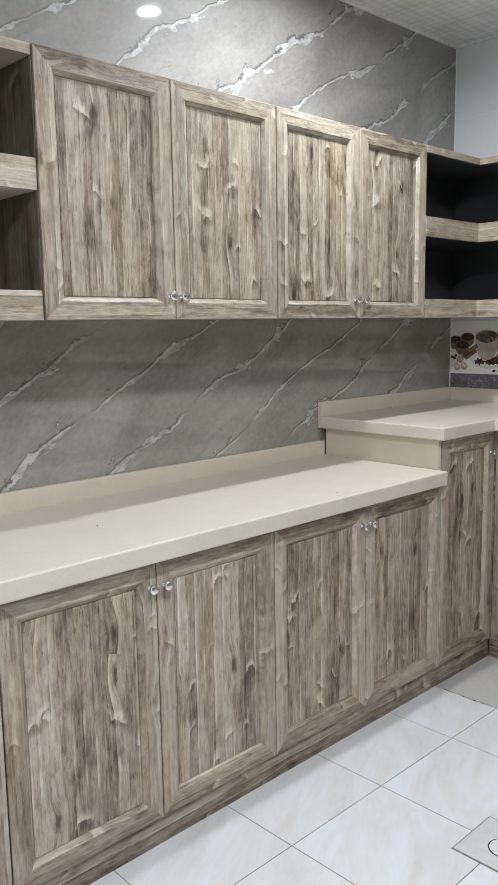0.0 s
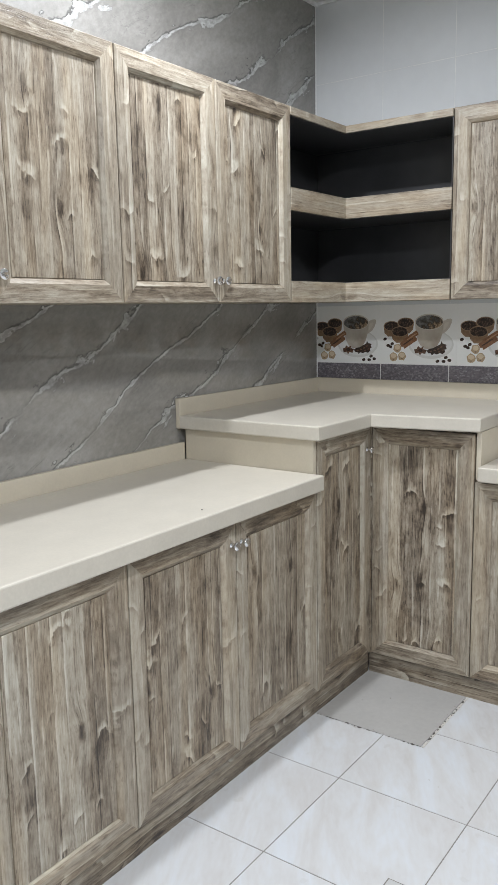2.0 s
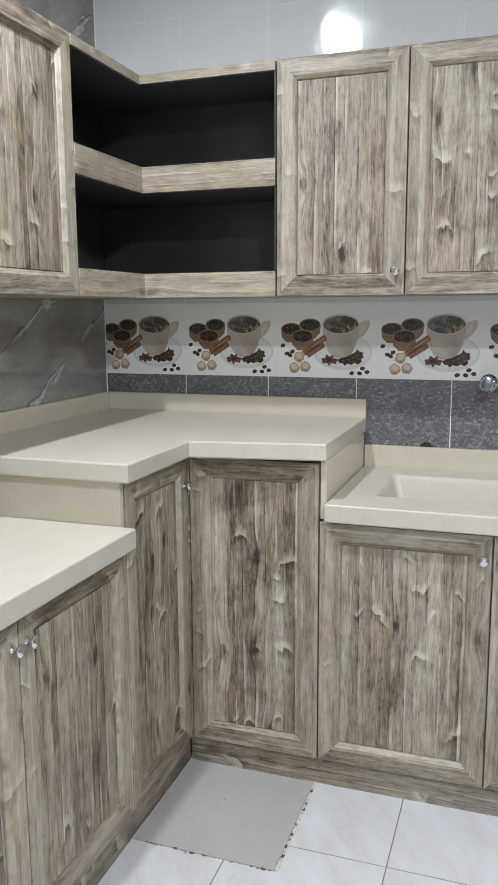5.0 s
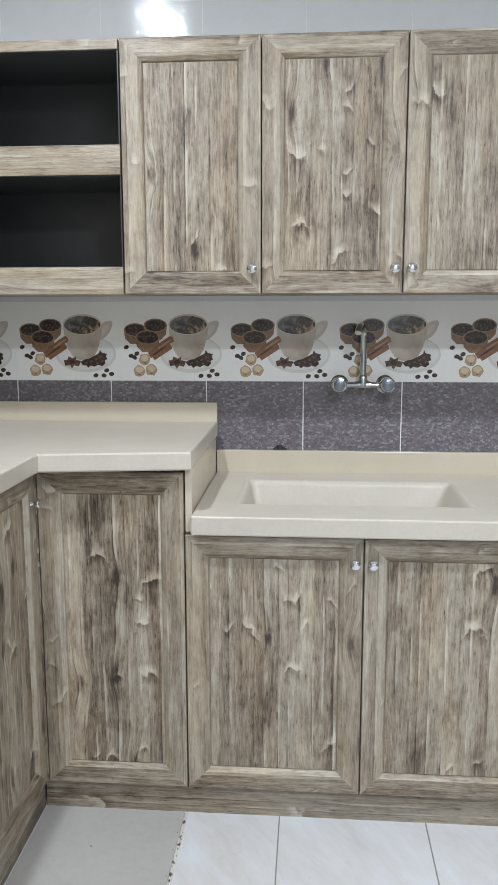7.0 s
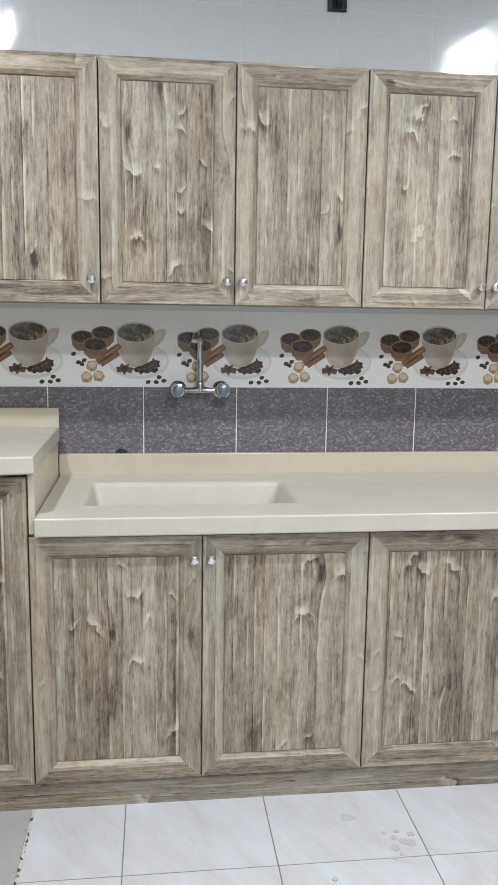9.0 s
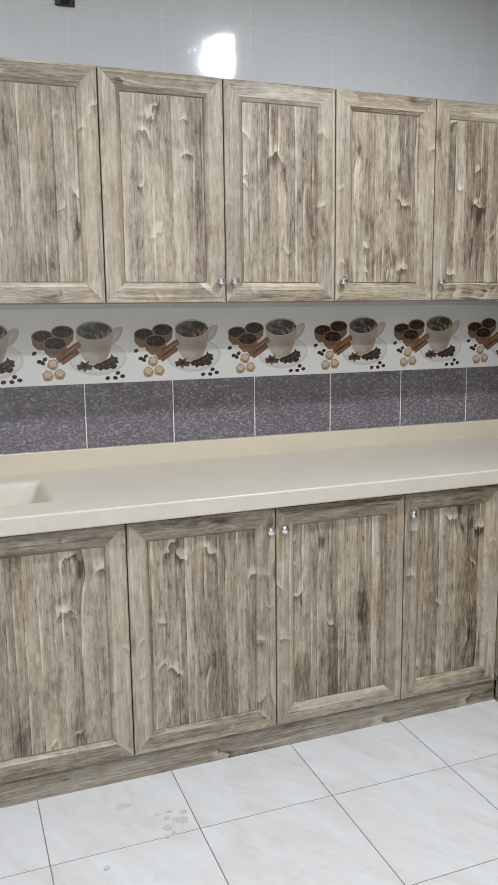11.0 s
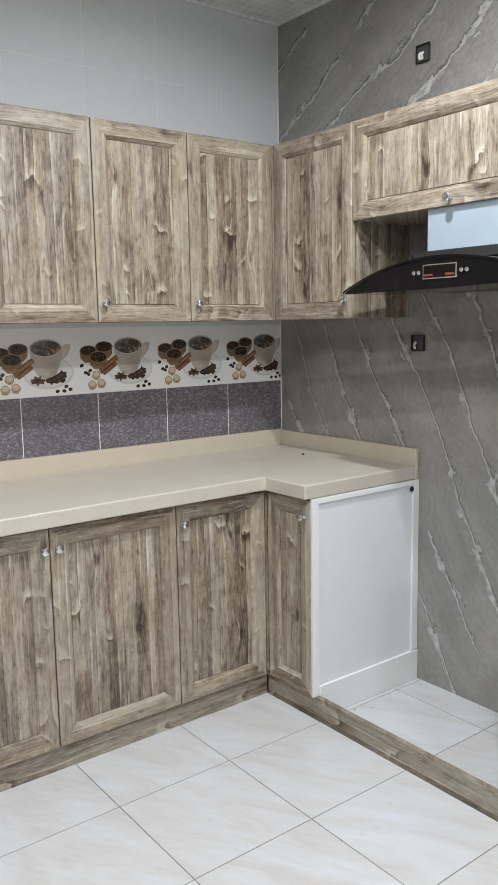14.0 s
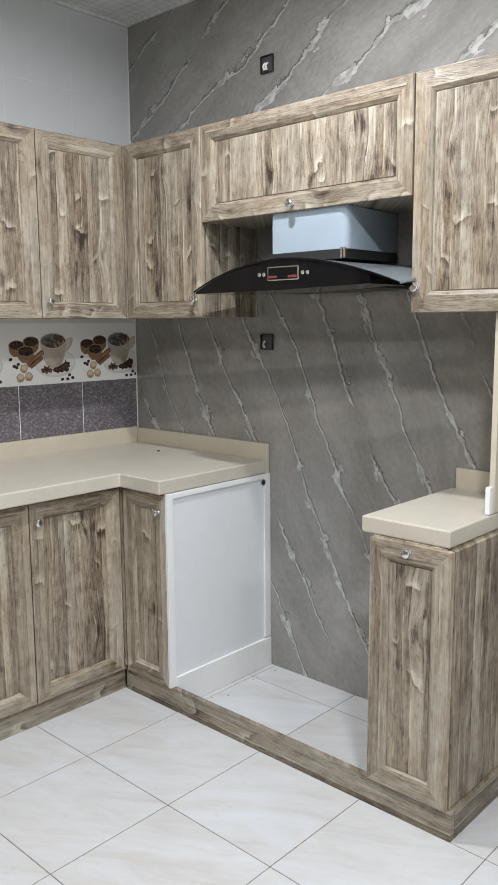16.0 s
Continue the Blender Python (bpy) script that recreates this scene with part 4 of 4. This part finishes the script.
PR_CUP = flat("cup_print", [(oval(775, 200, 128, 76), 0, 1), (oval(775, 196, 118, 66), 1, 2), (ear, 1.5, 0), (gap, 2, 3), (body, 3, 5), (oval(765, 80, 81, 42), 5, 3), (oval(765, 82, 76, 37), 6, 4)],
              [PORC, SAUCER_EDGE, SAUCER, PORC_HI, COFFEE, PORC_BODY])
def bowl(cx, cy, r):
    return [(path((cx - r, cy), (cx - r * 0.9, cy + r * 0.75), (cx - r * 0.45, cy + r * 1.2), (cx + r * 0.45, cy + r * 1.2), (cx + r * 0.9, cy + r * 0.75), (cx + r, cy)), 0), (oval(cx, cy, r, r * 0.58), 2), (oval(cx, cy, r * 0.9, r * 0.49), 1)]
shapes = []
for k, (cx, cy, rr) in enumerate(((546, 102, 47), (630, 84, 48), (597, 132, 50))):
    shapes += [(o, 3 * k + i, s) for i, (o, s) in enumerate(bowl(cx, cy, rr))]
PR_BOWL = flat("bowl_print", shapes, [BOWL, BEANS, plain("print_bowl_rim", (0.30, 0.20, 0.12), 0.12, grain=0.2, scale=80, bmp=0.0)])
def cin(cx, cy, ln=44, w_=13, a_=33):
    c, s_ = math.cos(radians(a_)), math.sin(radians(a_))
    return path(*[(cx + x * c - y * s_, cy - (x * s_ + y * c)) for x, y in ((-ln, -w_), (ln, -w_), (ln + 4, 0), (ln, w_), (-ln, w_))])
husk = path((752, 232), (772, 222), (790, 219), (806, 210), (822, 202), (832, 196), (836, 182), (843, 194), (856, 197), (866, 201), (857, 212), (866, 222), (854, 226), (858, 238), (846, 238), (843, 250), (828, 244), (812, 252), (796, 247), (784, 257), (776, 246), (764, 247), (765, 238))
glint = [(oval(x, y, 7, 3.5, t_, 10), 12, 2) for x, y, t_ in ((778, 236, 20), (800, 230, -15), (820, 222, 30), (836, 212, 50), (846, 228, 10), (824, 238, -10))]
PR_SPICE = flat("spice_print", [(cin(640, 182), 8, 0), (cin(662, 160), 9, 0), (cin(655, 190), 10, 0), (oval(645, 186, 36, 3.5, 33), 11, 1), (oval(668, 158, 36, 3.5, 33), 11.5, 3),
                                (leaf(718, 233, 37, 7, 10, 0.72), 9, 2), (leaf(718, 233, 17, 6, 0, 0.7), 10, 1), (husk, 9.5, 1)] + glint,
                [CINN, BEAN, ANISE, plain("print_cinnamon_light", (0.42, 0.25, 0.14), 0.12, grain=0.2, scale=140, bmp=0.0)])
PR_BEAN = flat("bean_print", [(oval(x, y, 11, 8.5, t_, 12), 1, 0) for x, y, t_ in ((508, 172, 20), (527, 207, 10), (541, 214, -30), (551, 198, 30), (815, 288, 20), (849, 288, -10), (861, 267, 15), (881, 282, 0))], [BEAN])
def lump(cx, cy):
    """A rough sugar lump: rounded outline, a paler worn top and a dark broken foot."""
    ring = lambda r, dy, n=11, sq=1.0: [((cx - 480 + r * (1 + 0.10 * math.sin(3.7 * i + cx)) * math.cos(2 * math.pi * i / n)) * K, (305 - cy - dy + sq * r * (1 + 0.10 * math.sin(2.9 * i + cy)) * math.sin(2 * math.pi * i / n)) * K) for i in range(n)]
    return [(ring(24, 0), 1, 0), (ring(17, -6, 9, 0.8), 2, 1), (ring(6, 14, 7, 0.5), 3, 2)]
PR_SUGAR = flat("sugar_print", [p for c in ((583, 222), (560, 269), (610, 264)) for p in lump(*c)], [SUGAR, plain("print_sugar_top", (0.60, 0.49, 0.35), 0.12, grain=0.10, scale=60, bmp=0.0), BROWN])
CUP_P, first = 0.3627, 1.812 + 0.236 + 0.3627
for k in range(12):
    y0 = first - CUP_P * k
    a, b2 = min(y0, Y_LEFT), max(y0 - CUP_P, Y_RIGHT)
    if a - b2 < 0.03:
        continue
    t_ = tile("border_tile", a, b2, 1.2112, 1.475, BORDER_WHITE, 0.0001, 0.0002)
    t_["label"] = "white tile printed with a coffee cup, spices and beans"
    for nm, me in (("cup_print", PR_CUP), ("bowl_print", PR_BOWL), ("spice_print", PR_SPICE), ("bean_print", PR_BEAN), ("sugar_print", PR_SUGAR)):
        o = new(nm, me); o.parent = t_; o.location = (X_BACK, y0, 1.213)

# ---------- floor tiles ----------
xs = [2.893 + (0.4165 if k > 0 else 0.4195) * k for k in range(-12, 4)]
ys = [0.697 + (0.4165 if k > 0 else 0.4212) * k for k in range(-7, 6)]
ftiles = {}
for x, x1 in zip(xs, xs[1:]):
    for y, y1 in zip(ys, ys[1:]):
        if x1 < X_REAR or x > X_BACK or y1 < Y_RIGHT or y > Y_LEFT:
            continue
        size = (round(x1 - x, 4), round(y1 - y, 4))
        if size not in ftiles:
            ftiles[size] = mesh_of("floor_tile", boxed(0.0016, size[0] - 0.0016, 0.0016, size[1] - 0.0016, -0.008, 0.0, bev=0.0008), FLOOR_TILE)
        o = new("floor_tile", ftiles[size]); o.parent = fl; o.location = (x, y, 0)

# crumbs of plaster and mortar left on the floor and at the tile edges
bm = bmesh.new()
rg = random.Random(5)
spots = [(2.935 - rg.random() * 0.9, -1.535 + rg.random() ** 3 * 0.10) for _ in range(16)] + [(2.90 - rg.random() * 0.06, -1.08 - rg.random() * 0.45) for _ in range(8)]
spots += [(2.776 + rg.random() * 0.015, 1.40 + rg.random() * 0.35) for _ in range(12)] + [(2.80 + rg.random() * 0.38, 1.384 + rg.random() * 0.012) for _ in range(12)]
spots += [(2.79 + rg.random() * 0.40, 1.3885) for _ in range(14)] + [(2.97, 1.70), (2.965, 1.705), (2.955, 1.70), (3.03, 1.62), (3.035, 1.623), (2.62, 1.29), (2.60, 1.25)]
for x, y in spots:
    q = 0.0012 + rg.random() ** 2 * 0.0036
    bmesh.ops.create_icosphere(bm, subdivisions=1, radius=q, matrix=pose(x, y, 0.004 if x > 2.783 and 1.3885 < y < 1.8 else 0.001, rg.random() * 90, 0, rg.random() * 90) @ Matrix.Diagonal((1.5, 1, 0.5, 1)))
tagged(part("debris", bm, plain("mortar_crumbs", (0.36, 0.34, 0.31), 0.9, grain=0.3, scale=90)), "scattered crumbs of mortar on the tiled floor", "debris", kind="stuff")
for x, y, q in ((3.45, -1.40, 0.008), (2.16, 1.80, 0.0026), (1.35, 2.02, 0.0028)):
    tagged(part("crumb", lathe(bmesh.new(), [(q, 0.0), (q * 0.8, q * 0.4), (q * 0.3, q * 0.6)], pose(x, y, 0.9025 if x > 3 else 0.9045), 8), DARK_BOX), "small dark crumb lying on the cream worktop", "crumb", "crumbs")

bm = bmesh.new()
edge = [(2.7815 + rg.uniform(-0.002, 0.002), 1.39 + 0.40 * rg.random()) for _ in range(26)] + [(2.79 + 0.40 * rg.random(), 1.3835 + rg.uniform(-0.003, 0.003)) for _ in range(24)]
for x, y in edge:
    q = 0.0016 + rg.random() ** 2 * 0.004
    bmesh.ops.create_icosphere(bm, subdivisions=1, radius=q, matrix=pose(x, y, 0.0022, 0, 0, (90 if x < 2.785 else 0) + rg.uniform(-25, 25)) @ Matrix.Diagonal((1.8, 0.8, 0.45, 1)))
tagged(part("joint_grime", bm, plain("dark_joint_grime", (0.09, 0.08, 0.07), 0.9, grain=0.3, scale=90)), "dark broken grime along the cement patch edge", "debris", kind="stuff")

# dried water marks on the tiles before the sink
STAINS = [(3.079, 0.466, 0.019), (3.076, 0.448, 0.010), (2.999, 0.375, 0.008), (3.002, 0.338, 0.008), (2.975, 0.352, 0.010), (2.955, 0.330, 0.013), (2.950, 0.312, 0.015),
          (2.985, 0.300, 0.010), (2.93, 0.362, 0.012), (2.905, 0.352, 0.006), (2.89, 0.375, 0.006), (2.825, 0.557, 0.008)]
STAIN = plain("dried_water_mark", (0.475, 0.458, 0.435), 0.2, grain=0.1, scale=40, bmp=0.0)
for x, y, q in STAINS:
    pts = [(x + q * (1 + 0.25 * rg.uniform(-1, 1)) * math.cos(a), y + q * (1 + 0.25 * rg.uniform(-1, 1)) * math.sin(a), -0.001) for a in (2 * math.pi * k / 14 for k in range(14))]
    bm = bmesh.new()
    lo = [bm.verts.new(p) for p in pts]; h_ = 0.0004 + 0.00025 * STAINS.index((x, y, q)); hi = [bm.verts.new((p[0], p[1], h_)) for p in pts]
    bm.faces.new(hi); bm.faces.new(lo[::-1])
    for k in range(14):
        bm.faces.new((lo[k], lo[(k + 1) % 14], hi[(k + 1) % 14], hi[k]))
    tagged(part("water_mark", bm, STAIN), "dried brownish water mark on the white floor tiles", "stain", "water marks", "structure")
